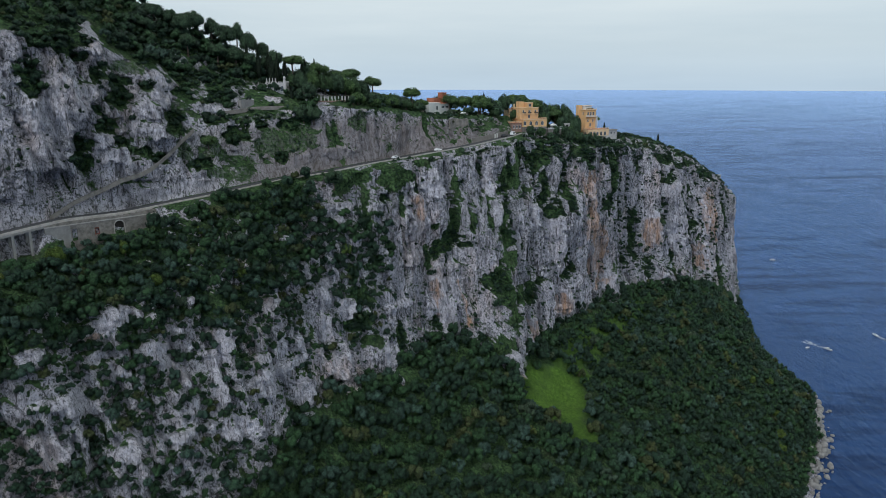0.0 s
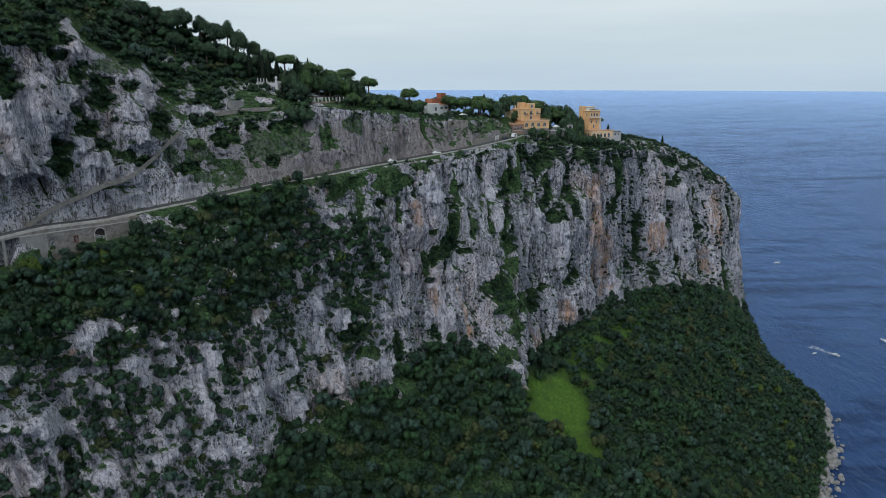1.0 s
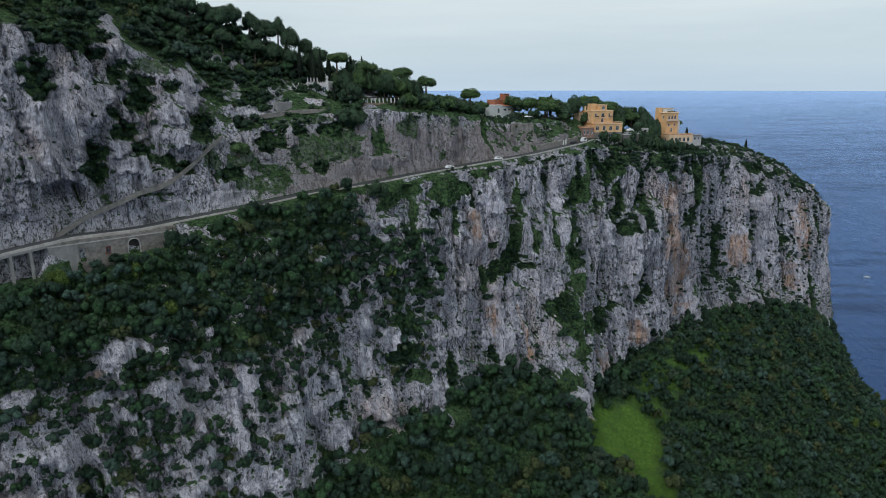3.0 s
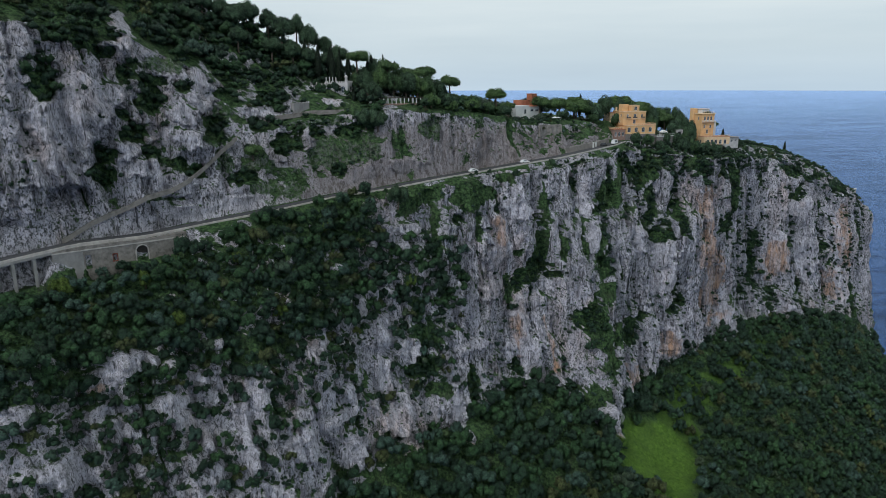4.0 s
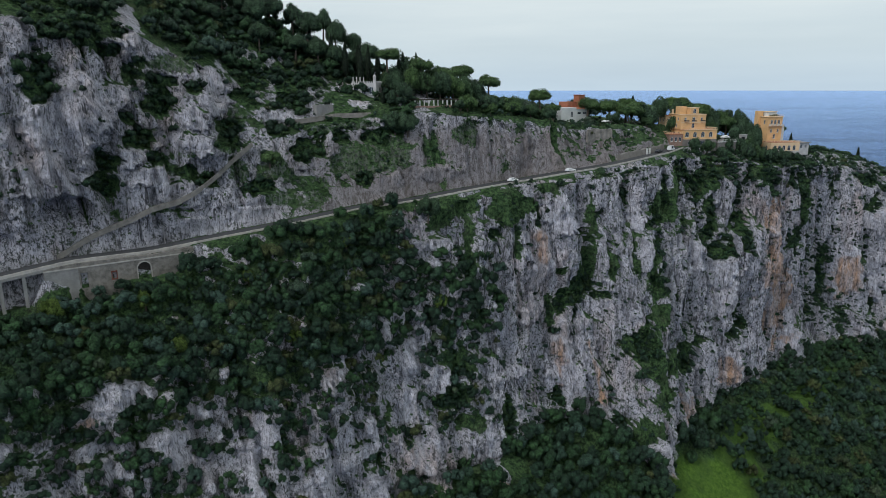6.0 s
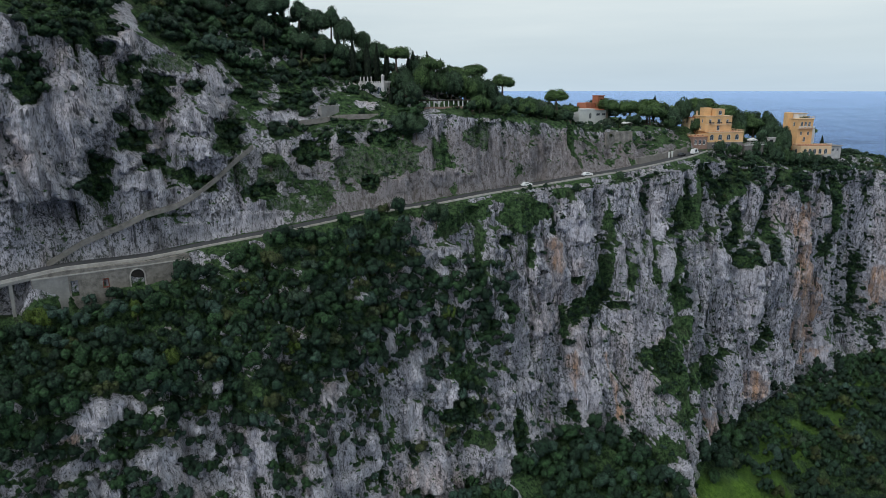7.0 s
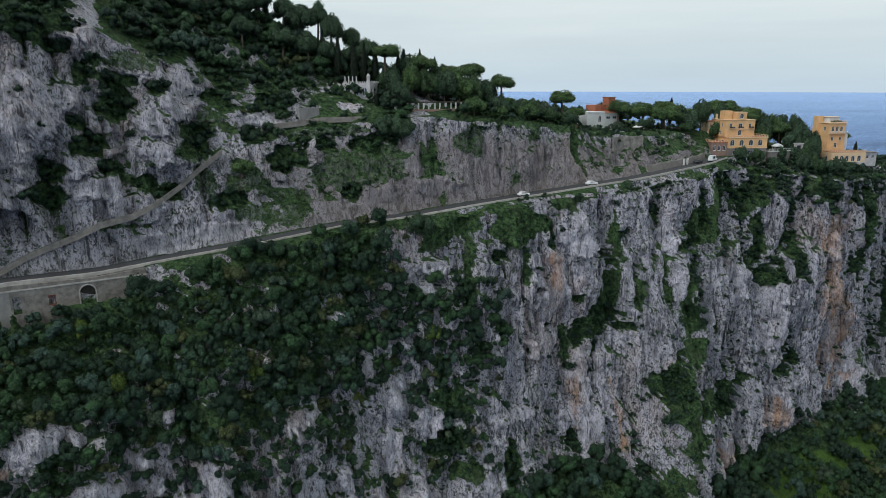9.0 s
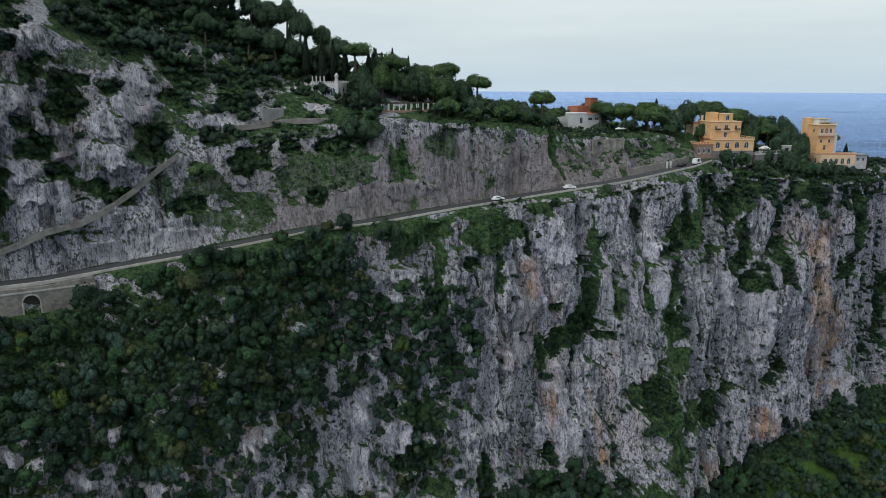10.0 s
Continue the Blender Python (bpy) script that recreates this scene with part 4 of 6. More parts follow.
def shrubs():
    """Single small shrubs in the cracks and on the ledges."""
    face = window(VV, L["rim"] - 0.6, L["foot"] + 0.1, 0.1) * window(BASE_S, -60, 640, 10)
    upper = window(VV, L["ridge"] + 0.05, L["road_in"] - 0.15, 0.05) * window(BASE_S, -60, 300, 10)
    d = (face + upper) * (0.05 + smooth01(UP, 0.12, 0.5)) * smooth01(0.6 * PATCH + 0.4 * FINE, 0.45, 0.55) * 0.6
    d = d + (face + upper) * (CRACK * 0.5 * smooth01(FINE, 0.4, 0.55) + 0.35 * GRASS * smooth01(FINE, 0.45, 0.6) + COVER * 0.5)
    d = d * (1 - window(VV, L["road_in"] - 0.35, L["road_out"] + 0.3, 0.1))
    d = d + 0.5 * window(VV, L["bank"] - 0.5, L["cutting"] + 0.2, 0.1) * window(BASE_S, 95, 205, 4) * smooth01(FINE, 0.4, 0.52)
    d = d + 0.35 * window(VV, L["road_out"] + 0.2, L["rim"] + 0.15, 0.1) * window(BASE_S, 125, 270, 5) * smooth01(FINE, 0.4, 0.55)
    d = d + 0.06 * face * window(BASE_S, 95, 640, 6)
    d = d * (1 - 0.85 * BARE) * (1 - window(BASE_S, 5, 34, 2) * window(VV, 5.5, 6.7, 0.1))
    idx = scatter(d, 5600, 1.8, 3)
    rng = np.random.default_rng(3)
    r = 0.55 + 1.6 * rng.uniform(0, 1, len(idx)) ** 1.6
    p = LAND.reshape(-1, 3)[idx] + LAND_N.reshape(-1, 3)[idx] * r[:, None] * 0.3
    plant_all("shrubs", SHRUB, p, r, r * rng.uniform(0.8, 1.3, len(r)), rng.uniform(0, 0.93, len(r)), WOOD_LEAF,
              "dark green maquis shrubs rooted in the cracks of the cliff", "shrub")
    return len(idx)


def hill_trees():
    d = window(VV, L["ridge"] - 0.6, L["bank"] - 0.1, 0.15) * window(BASE_S, -80, 240, 10) * smooth01(PATCH, 0.40, 0.48)
    d = d + 0.8 * window(VV, L["ridge"] - 0.2, L["cutting"] - 0.3, 0.1) * window(BASE_S, 120, 240, 5)
    d = d + 0.9 * window(VV, L["ridge"] - 0.6, L["bank"] - 0.03, 0.05) * window(BASE_S, -80, 60, 8) * smooth01(FINE, 0.36, 0.46)
    d = d + 1.2 * window(BASE_S, 64, 134, 3) * window(BASE_OUT, -66, -34, 2)
    d = d * (1 - BARE) * (1 - window(BASE_S, 192, 245, 1.5) * window(BASE_OUT, -26, 6, 1)) * (1 - window(BASE_S, 111, 152, 2) * window(BASE_OUT, -19, 4, 1)) * (1 - window(BASE_S, 106, 127, 1) * window(BASE_OUT, -32, 4, 1))
    idx = scatter(d, 6000, 3.3, 4)
    rng = np.random.default_rng(4)
    r = rng.uniform(2.0, 3.8, len(idx))
    p = LAND.reshape(-1, 3)[idx] + np.stack([0 * r, 0 * r, r * 0.8], 1)
    plant_all("hill_wood", MID_OAK, p, r, r * rng.uniform(0.9, 1.4, len(r)), rng.uniform(0, 0.96, len(r)), WOOD_LEAF,
              "evergreen oak and pine wood covering the hilltop", "woodland")
    return len(idx)


def headland_scrub():
    d = window(VV, L["ridge"] - 0.3, L["rim"] + 0.2, 0.1) * window(BASE_S, 345, 634, 4)
    d = d + window(VV, L["road_out"] + 0.35, L["rim"] + 0.45, 0.1) * window(BASE_S, 246, 308, 5) * smooth01(PATCH, 0.42, 0.52)
    idx = scatter(d, 4500, 2.4, 5)
    rng = np.random.default_rng(5)
    r = 1.1 + 2.2 * rng.uniform(0, 1, len(idx)) ** 1.4
    p = LAND.reshape(-1, 3)[idx] + np.stack([0 * r, 0 * r, r * 0.3], 1)
    plant_all("headland_scrub", SHRUB, p, r, r * 0.9, rng.uniform(0, 0.92, len(r)), WOOD_LEAF,
              "low dark scrub along the top of the headland", "shrub")
    return len(idx)


def undergrowth():
    """Small scrub over all soil that is not wood, and tufts in the pits of the rock."""
    d = GREEN * smooth01(UP, 0.2, 0.6) * window(VV, L["ridge"] + 0.1, L["foot"] + 0.1, 0.1) * window(BASE_S, -50, 420, 10) * (1 - MEADOW) * smooth01(FINE, 0.36, 0.5)
    d = d + 0.8 * GRASS * smooth01(FINE, 0.36, 0.5)
    d = d + 0.16 * window(VV, L["rim"] - 0.2, L["foot"], 0.1) * window(BASE_S, 60, 330, 8) * smooth01(FINE, 0.42, 0.56) * (1 - 0.5 * BARE)
    d = d + 0.2 * window(VV, L["bank"], L["road_in"] - 0.2, 0.1) * window(BASE_S, -20, 200, 8) * smooth01(FINE, 0.42, 0.56) * (1 - 0.6 * BARE)
    d = d * (1 - window(VV, L["road_in"] - 0.06, L["road_out"] + 0.12, 0.03)) * (1 - window(BASE_S, 207, 243, 1.5) * window(BASE_OUT, -22, 3, 1))
    idx = scatter(d, 9000, 1.1, 6)
    rng = np.random.default_rng(6)
    r = 0.35 + 0.8 * rng.uniform(0, 1, len(idx)) ** 1.8
    p = LAND.reshape(-1, 3)[idx] + LAND_N.reshape(-1, 3)[idx] * r[:, None] * 0.2
    plant_all("undergrowth", TUFT, p, r, r * rng.uniform(0.7, 1.1, len(r)), rng.uniform(0.1, 0.95, len(r)), LEAF_LEDGE,
              "low green scrub and tall grass on the ledges", "undergrowth")
    return len(idx)


def cliff_bushes():
    """Larger bushes that fill the gullies of the cliff and the hollows of the hill."""
    d = BUSH * (0.35 + smooth01(FINE, 0.34, 0.5)) + 0.9 * CREASE * (1 - BARE) + 0.5 * COVER ** 2 * window(VV, L["rim"], L["foot"], 0.05)
    d = d + 0.8 * window(BASE_S, 252, 350, 4) * window(BASE_Z, 203, 217, 2) * window(VV, L["road_out"] + 0.35, L["upper_face"], 0.05) * (1 - 0.8 * BARE) * smooth01(FINE, 0.36, 0.48)
    idx = scatter(d, 7500, 2.2, 7)
    rng = np.random.default_rng(7)
    r = 1.0 + 1.7 * rng.uniform(0, 1, len(idx)) ** 1.5
    r = r * np.where(VV.ravel()[idx] < 5, 1.12, 1.0)
    p = LAND.reshape(-1, 3)[idx] + LAND_N.reshape(-1, 3)[idx] * r[:, None] * 0.35
    plant_all("cliff_bushes", MID_OAK, p, r, r * rng.uniform(0.9, 1.3, len(r)), rng.uniform(0, 0.62, len(r)), WOOD_LEAF,
              "large dark bushes filling the gullies of the cliff", "shrub")
    return len(idx)


TUFT = [crown_shape(230 + i, 2, 10, 0.8, 0.36, 0.45, False) for i in range(6)]
print("plants", lower_wood(), slope_wood(), shrubs(), hill_trees(), headland_scrub(), undergrowth(), cliff_bushes())


# ======================================================================
# building blocks for things
# ======================================================================
def thing(name, m, label, category, group=""):
    ob = new(name)
    ob.empty_display_size = 0.5
    ob.matrix_world = m
    return tagged(ob, label, category, group)


def part(name, bm, material, parent, label="", m=None):
    me = bpy.data.meshes.new(name)
    bmesh.ops.recalc_face_normals(bm, faces=bm.faces[:])
    bm.to_mesh(me)
    bm.free()
    me.materials.append(material)
    ob = new(name, me)
    ob.parent = parent
    if m is not None:
        ob.matrix_basis = m
    return tagged(ob, label)


def part_arrays(name, v, quads, tris, material, parent, label=""):
    me = poly_mesh(name, v, quads, tris)
    me.materials.append(material)
    ob = new(name, me)
    ob.parent = parent
    return tagged(ob, label)


def box(bm, x0, x1, y0, y1, z0, z1, bevel=0.0):
    v = [bm.verts.new(p) for p in ((x0, y0, z0), (x1, y0, z0), (x1, y1, z0), (x0, y1, z0), (x0, y0, z1), (x1, y0, z1), (x1, y1, z1), (x0, y1, z1))]
    f = [bm.faces.new([v[i] for i in q]) for q in ((0, 3, 2, 1), (4, 5, 6, 7), (0, 1, 5, 4), (1, 2, 6, 5), (2, 3, 7, 6), (3, 0, 4, 7))]
    if bevel:
        edges = list({e for face in f for e in face.edges})
        bmesh.ops.bevel(bm, geom=edges, offset=bevel, segments=1, affect="EDGES")
    return v


def boxes(*rows, bevel=0.0):
    bm = bmesh.new()
    for row in rows:
        box(bm, *row, bevel=bevel)
    return bm


def cylinder(bm, x, y, z0, z1, r0, r1=None, sides=12):
    r1 = r0 if r1 is None else r1
    rings = []
    for z, r in ((z0, r0), (z1, r1)):
        rings.append([bm.verts.new((x + r * math.cos(2 * math.pi * k / sides), y + r * math.sin(2 * math.pi * k / sides), z)) for k in range(sides)])
    for k in range(sides):
        bm.faces.new((rings[0][k], rings[0][(k + 1) % sides], rings[1][(k + 1) % sides], rings[1][k]))
    bm.faces.new(rings[0][::-1])
    bm.faces.new(rings[1])
    return bm


def opening(x, z, w, h, arched):
    """Outline of an opening, its sill's middle at (x, z)."""
    if not arched:
        return [(x - w / 2, z), (x + w / 2, z), (x + w / 2, z + h), (x - w / 2, z + h)]
    r = w / 2
    arc = [(x + r * math.cos(a), z + h - r + r * math.sin(a)) for a in (math.pi * k / 8 for k in range(9))]
    return [(x - r, z), (x + r, z)] + arc


def panel(outline, holes, thick):
    """An upright slab in x and z, with openings cut through, thick towards +y."""
    bm = bmesh.new()
    edges = []
    for loop in (outline, *holes):
        v = [bm.verts.new((x, 0, z)) for x, z in loop]
        edges += [bm.edges.new((v[i], v[(i + 1) % len(v)])) for i in range(len(v))]
    faces = [g for g in bmesh.ops.triangle_fill(bm, edges=edges, use_beauty=True)["geom"] if isinstance(g, bmesh.types.BMFace)]
    got = bmesh.ops.extrude_face_region(bm, geom=faces)["geom"]
    bmesh.ops.translate(bm, verts=[g for g in got if isinstance(g, bmesh.types.BMVert)], vec=(0, thick, 0))
    return bm


def rect(x0, x1, z0, z1):
    return [(x0, z0), (x1, z0), (x1, z1), (x0, z1)]


def ring(outline, inset, thick):
    """A frame along an outline."""
    cx, cz = sum(p[0] for p in outline) / len(outline), sum(p[1] for p in outline) / len(outline)
    half = max(abs(p[0] - cx) for p in outline)
    inner = [(cx + (x - cx) * (1 - inset / half), cz + (z - cz) * (1 - inset / half)) for x, z in outline]
    return panel(outline, [inner], thick)


def plate(outline, thick):
    return panel(outline, [], thick)


GLASS = Mat("window_glass")
GLASS.bsdf.inputs["Specular IOR Level"].default_value = 0.6
GLASS = GLASS.done(GLASS.mix(GLASS.noise(0.8), (0.03, 0.04, 0.055), (0.06, 0.075, 0.09)), 0.12, 0.6)
FRAME_WHITE = plain("white_window_paint", (0.62, 0.62, 0.60), 0.6, 0.15, 3)
DARK_METAL = plain("dark_iron", (0.035, 0.035, 0.04), 0.5, 0.3, 3)


def facade(house, name, m, width, z0, z1, openings, material, thick=0.35, frame=None, x0=0.0):
    """One wall of a house with its windows. openings: (x, z, w, h, arched)."""
    loops = [opening(*o) for o in openings]
    part(name, panel(rect(x0, x0 + width, z0, z1), loops, thick), material, house, m=m)
    for o, loop in zip(openings, loops):
        win = part("window", ring(loop, 0.11, 0.12), frame or FRAME_WHITE, house, m=m @ Matrix.Translation((0, 0.10, 0)))
        pane = part("pane", plate(opening(o[0], o[1] + 0.05, o[2] - 0.12, o[3] - 0.1, o[4]), 0.03), GLASS, win)
        pane.location = (0, 0.06, 0)
        part("mullion", boxes((o[0] - 0.035, o[0] + 0.035, 0.02, 0.08, o[1] + 0.06, o[1] + o[3] - 0.06)), frame or FRAME_WHITE, win)


def block(house, m, w, d, z0, z1, front, left, right, material, name="wall"):
    """Four walls of a rectangular block: openings on the front (-y), left (-x) and right."""
    t = 0.35
    facade(house, name, m, w, z0, z1, front, material)
    facade(house, name, m @ pose(0, d, 0, 0, 0, -90), d - t, z0, z1, left, material)
    facade(house, name, m @ pose(w, t, 0, 0, 0, 90), d - t, z0, z1, right, material)
    facade(house, name, m @ pose(w - t, d, 0, 0, 0, 180), w - 2 * t, z0, z1, [], material)


def land_column(s, lo, hi):
    """Out and height of the land along one line across the coast, between two profile lines."""
    col = int(np.argmin(np.abs(S - s)))
    keep = (V >= LEVEL[lo]) & (V <= LEVEL[hi])
    return LAND_OUT[keep, col], LAND_Z[keep, col]


def land_z(s, out, lo="ridge", hi="shore"):
    o, z = land_column(s, lo, hi)
    return float(z[int(np.argmin(np.abs(o - out)))])


def land_out(s, z, lo, hi):
    o, h = land_column(s, lo, hi)
    return float(o[int(np.argmin(np.abs(h - z)))])


def road_at(s):
    """Inner edge, outer edge and height of the road."""
    return (float(np.interp(s, S, base_line("road_in", S)[0])), float(np.interp(s, S, base_line("road_out", S)[0])), float(np.interp(s, S, base_line("road_out", S)[1])))


COAST_TURN = math.degrees(math.atan2(COAST[1], COAST[0]))


def on_coast(s, out, z, turn=0.0):
    """A pose whose x runs along the coast and whose -y faces the sea."""
    p = place(s, out, z)
    return pose(p.x, p.y, p.z, 0, 0, COAST_TURN + turn)


def strip(name, rows, closed=True):
    """A mesh swept along rows of cross-sections (lists of points)."""
    bm = bmesh.new()
    loops = [[bm.verts.new(p) for p in row] for row in rows]
    n = len(loops[0])
    for a, b in zip(loops, loops[1:]):
        for k in range(n if closed else n - 1):
            bm.faces.new((a[k], a[(k + 1) % n], b[(k + 1) % n], b[k]))
    if closed:
        bm.faces.new(loops[0][::-1])
        bm.faces.new(loops[-1])
    bmesh.ops.recalc_face_normals(bm, faces=bm.faces[:])
    me = bpy.data.meshes.new(name)
    bm.to_mesh(me)
    bm.free()
    return new(name, me)


# ======================================================================
# coast road, its bridge and walls, the old footpath
# ======================================================================
MASONRY = plain("old_masonry", (0.25, 0.23, 0.205), 0.9, 0.55, 0.6)
CONCRETE = plain("pale_concrete", (0.27, 0.262, 0.25), 0.85, 0.3, 0.4)
PATH_STONE = plain("footpath_gravel", (0.21, 0.195, 0.175), 0.9, 0.35, 0.6)
VERGE = plain("road_verge", (0.24, 0.222, 0.20), 0.9, 0.35, 0.5)


def cross(s, rows):
    """World points of a cross-section given as (out, z)."""
    return [place(s, o, z) for o, z in rows]


def build_road():
    ss = np.arange(-120, 258, 2.0)
    rows, verge, wall, line = [], [], [], []
    for s in ss:
        a, b, z = road_at(s)
        rows.append(cross(s, [(a - 0.3, z + 0.12), (b - 0.9, z + 0.12), (b - 0.9, z - 0.3), (a - 0.3, z - 0.3)]))
        verge.append(cross(s, [(b - 0.9, z + 0.2), (b - 0.4, z + 0.2), (b - 0.4, z - 0.3), (b - 0.9, z - 0.3)]))
        h = 0.52 + 0.04 * math.sin(s * 1.7)
        wall.append(cross(s, [(b - 0.4, z + h), (b + 0.05, z + h - 0.03), (b + 0.08, z - 0.35), (b - 0.4, z - 0.35)]))
        line.append(cross(s, [(b - 1.25, z + 0.126), (b - 1.12, z + 0.126)]))
    road = strip("road", rows)
    road.data.materials.append(ASPHALT)
    tagged(road, "narrow two-lane asphalt coast road cut into the cliff", "road", kind="structure")
    pavement = strip("pavement", verge)
    pavement.data.materials.append(VERGE)
    tagged(pavement, "pale gravel verge along the parapet", "verge", kind="structure")
    parapet = strip("parapet_wall", wall)
    parapet.data.materials.append(PARAPET)
    tagged(parapet, "low pale stone parapet on the sea side of the road", "parapet", kind="structure")
    mark = strip("trim", line, closed=False)
    mark.data.materials.append(FRAME_WHITE)
    tagged(mark, "worn white edge line painted on the asphalt", "road marking", kind="structure")


def build_bridge():
    """Concrete trestle that carries the road past the rock tower."""
    bridge = thing("bridge", Matrix.Identity(4), "pale concrete trestle bridge carrying the road past the rock", "bridge")
    rows = []
    for s in np.arange(-70, 8.5, 1.5):
        a, b, z = road_at(s)
        rows.append(cross(s, [(b + 0.3, z - 0.25), (b + 0.3, z - 1.0), (b - 0.6, z - 1.0), (a + 0.6, z - 1.0), (a + 0.6, z - 0.35), (b - 0.7, z - 0.35)]))
    deck = strip("deck", rows)
    deck.data.materials.append(CONCRETE)
    deck.parent = bridge
    for s in np.arange(-64, 7, 5.2):
        a, b, z = road_at(s)
        for k, o in enumerate((b - 0.25, a + 2.0)):
            foot = min(land_z(s, o, "road_in", "upper_face"), z - 3) - 1.5
            m = on_coast(s, o, 0)
            bm = boxes((-0.42, 0.42, -0.42, 0.42, foot, z - 0.95), bevel=0.05)
            part("pier", bm, CONCRETE, bridge, m=m)
        m = on_coast(s, 0, 0)
        part("cross_beam", boxes((-0.35, 0.35, -b, -a - 1.2, z - 1.5, z - 0.98)), CONCRETE, bridge, m=m)


def build_arch_wall():
    """Old masonry wall under the road, with a doorway, a walled-up window and an arch."""
    wall = thing("retaining_wall", on_coast(8, 0.55, 0), "old stained masonry wall under the road with an arch", "wall")
    z0 = 186.0
    holes = [opening(9.3, 191.5, 1.7, 4.2, False), opening(16.6, 192.6, 1.6, 2.6, False), opening(24.3, 190.2, 3.4, 6.2, True)]
    top = [(k, road_at(8 + k)[2] - 0.35) for k in range(38, -1, -2)]
    outline = [(0, z0), (38, z0)] + top
    part("masonry", panel(outline, holes, 0.9), MASONRY, wall)
    part("render_coat", panel(rect(0.2, 8.0, z0 + 1.0, 197.2), [], 0.06), CONCRETE, wall, "pale cement render", pose(0, -0.07, 0))
    part("arch_ring", ring(opening(24.3, 190.2, 4.0, 6.6, True), 0.32, 0.2), PARAPET, wall, "dressed stone arch ring", pose(0, -0.12, 0))
    # plates close behind the openings; the recess shade is put into their dark colour
    back = plain("recess_shade", (0.045, 0.04, 0.036), 0.95, 0.4)
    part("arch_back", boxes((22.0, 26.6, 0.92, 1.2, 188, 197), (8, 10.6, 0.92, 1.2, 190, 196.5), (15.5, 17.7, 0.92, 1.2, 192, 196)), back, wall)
    part("window_frame", ring(opening(16.6, 192.6, 1.5, 2.5, False), 0.2, 0.12), plain("rusty_red_paint", (0.22, 0.07, 0.05), 0.8), wall, "rust red window frame", pose(0, 0.15, 0))
    part("string_course", boxes((0, 38, -0.15, 0.0, 197.15, 197.5)), PARAPET, wall)


def build_path():
    """The old mule track climbing above the road, on a dry-stone base with a kerb."""
    def run(points, name, label):
        ss = np.arange(points[0][0], points[-1][0] + 0.1, 1.0)
        rows, kerb = [], []
        outs = []
        for s in ss:
            z = float(np.interp(s, [p[0] for p in points], [p[1] for p in points]))
            outs.append(land_out(s, z, "bank", "road_in"))
        outs = np.max([np.pad(outs, 3, mode="edge")[k:k + len(outs)] for k in range(7)], axis=0)
        outs = np.convolve(np.pad(outs, 4, mode="edge"), np.ones(9) / 9, "valid")
        for s, o in zip(ss, outs):
            z = float(np.interp(s, [p[0] for p in points], [p[1] for p in points]))
            rows.append(cross(s, [(o - 1.2, z), (o + 0.3, z), (o + 0.45, z - 1.1), (o - 1.2, z - 1.1)]))
            kerb.append(cross(s, [(o + 0.1, z + 0.5), (o + 0.36, z + 0.45), (o + 0.38, z - 0.2), (o + 0.1, z - 0.2)]))
        path = strip(name, rows)
        path.data.materials.append(PATH_STONE)
        tagged(path, label, "footpath", kind="structure")
        edge = strip("kerb", kerb)
        edge.data.materials.append(MASONRY)
        tagged(edge, "low rough stone kerb along the footpath", "kerb", kind="structure")
    run([(12, 199.5), (21, 204), (31, 207.3), (37, 210), (45, 211.3), (51, 214), (58, 218), (63, 222), (70, 226.5)], "footpath", "pale stepped stone footpath climbing the slope above the road")
    run([(79, 229.5), (86, 232.6), (94, 233.4), (100, 234.3), (112, 234.6)], "footpath", "pale stone footpath leading to the ruined house")


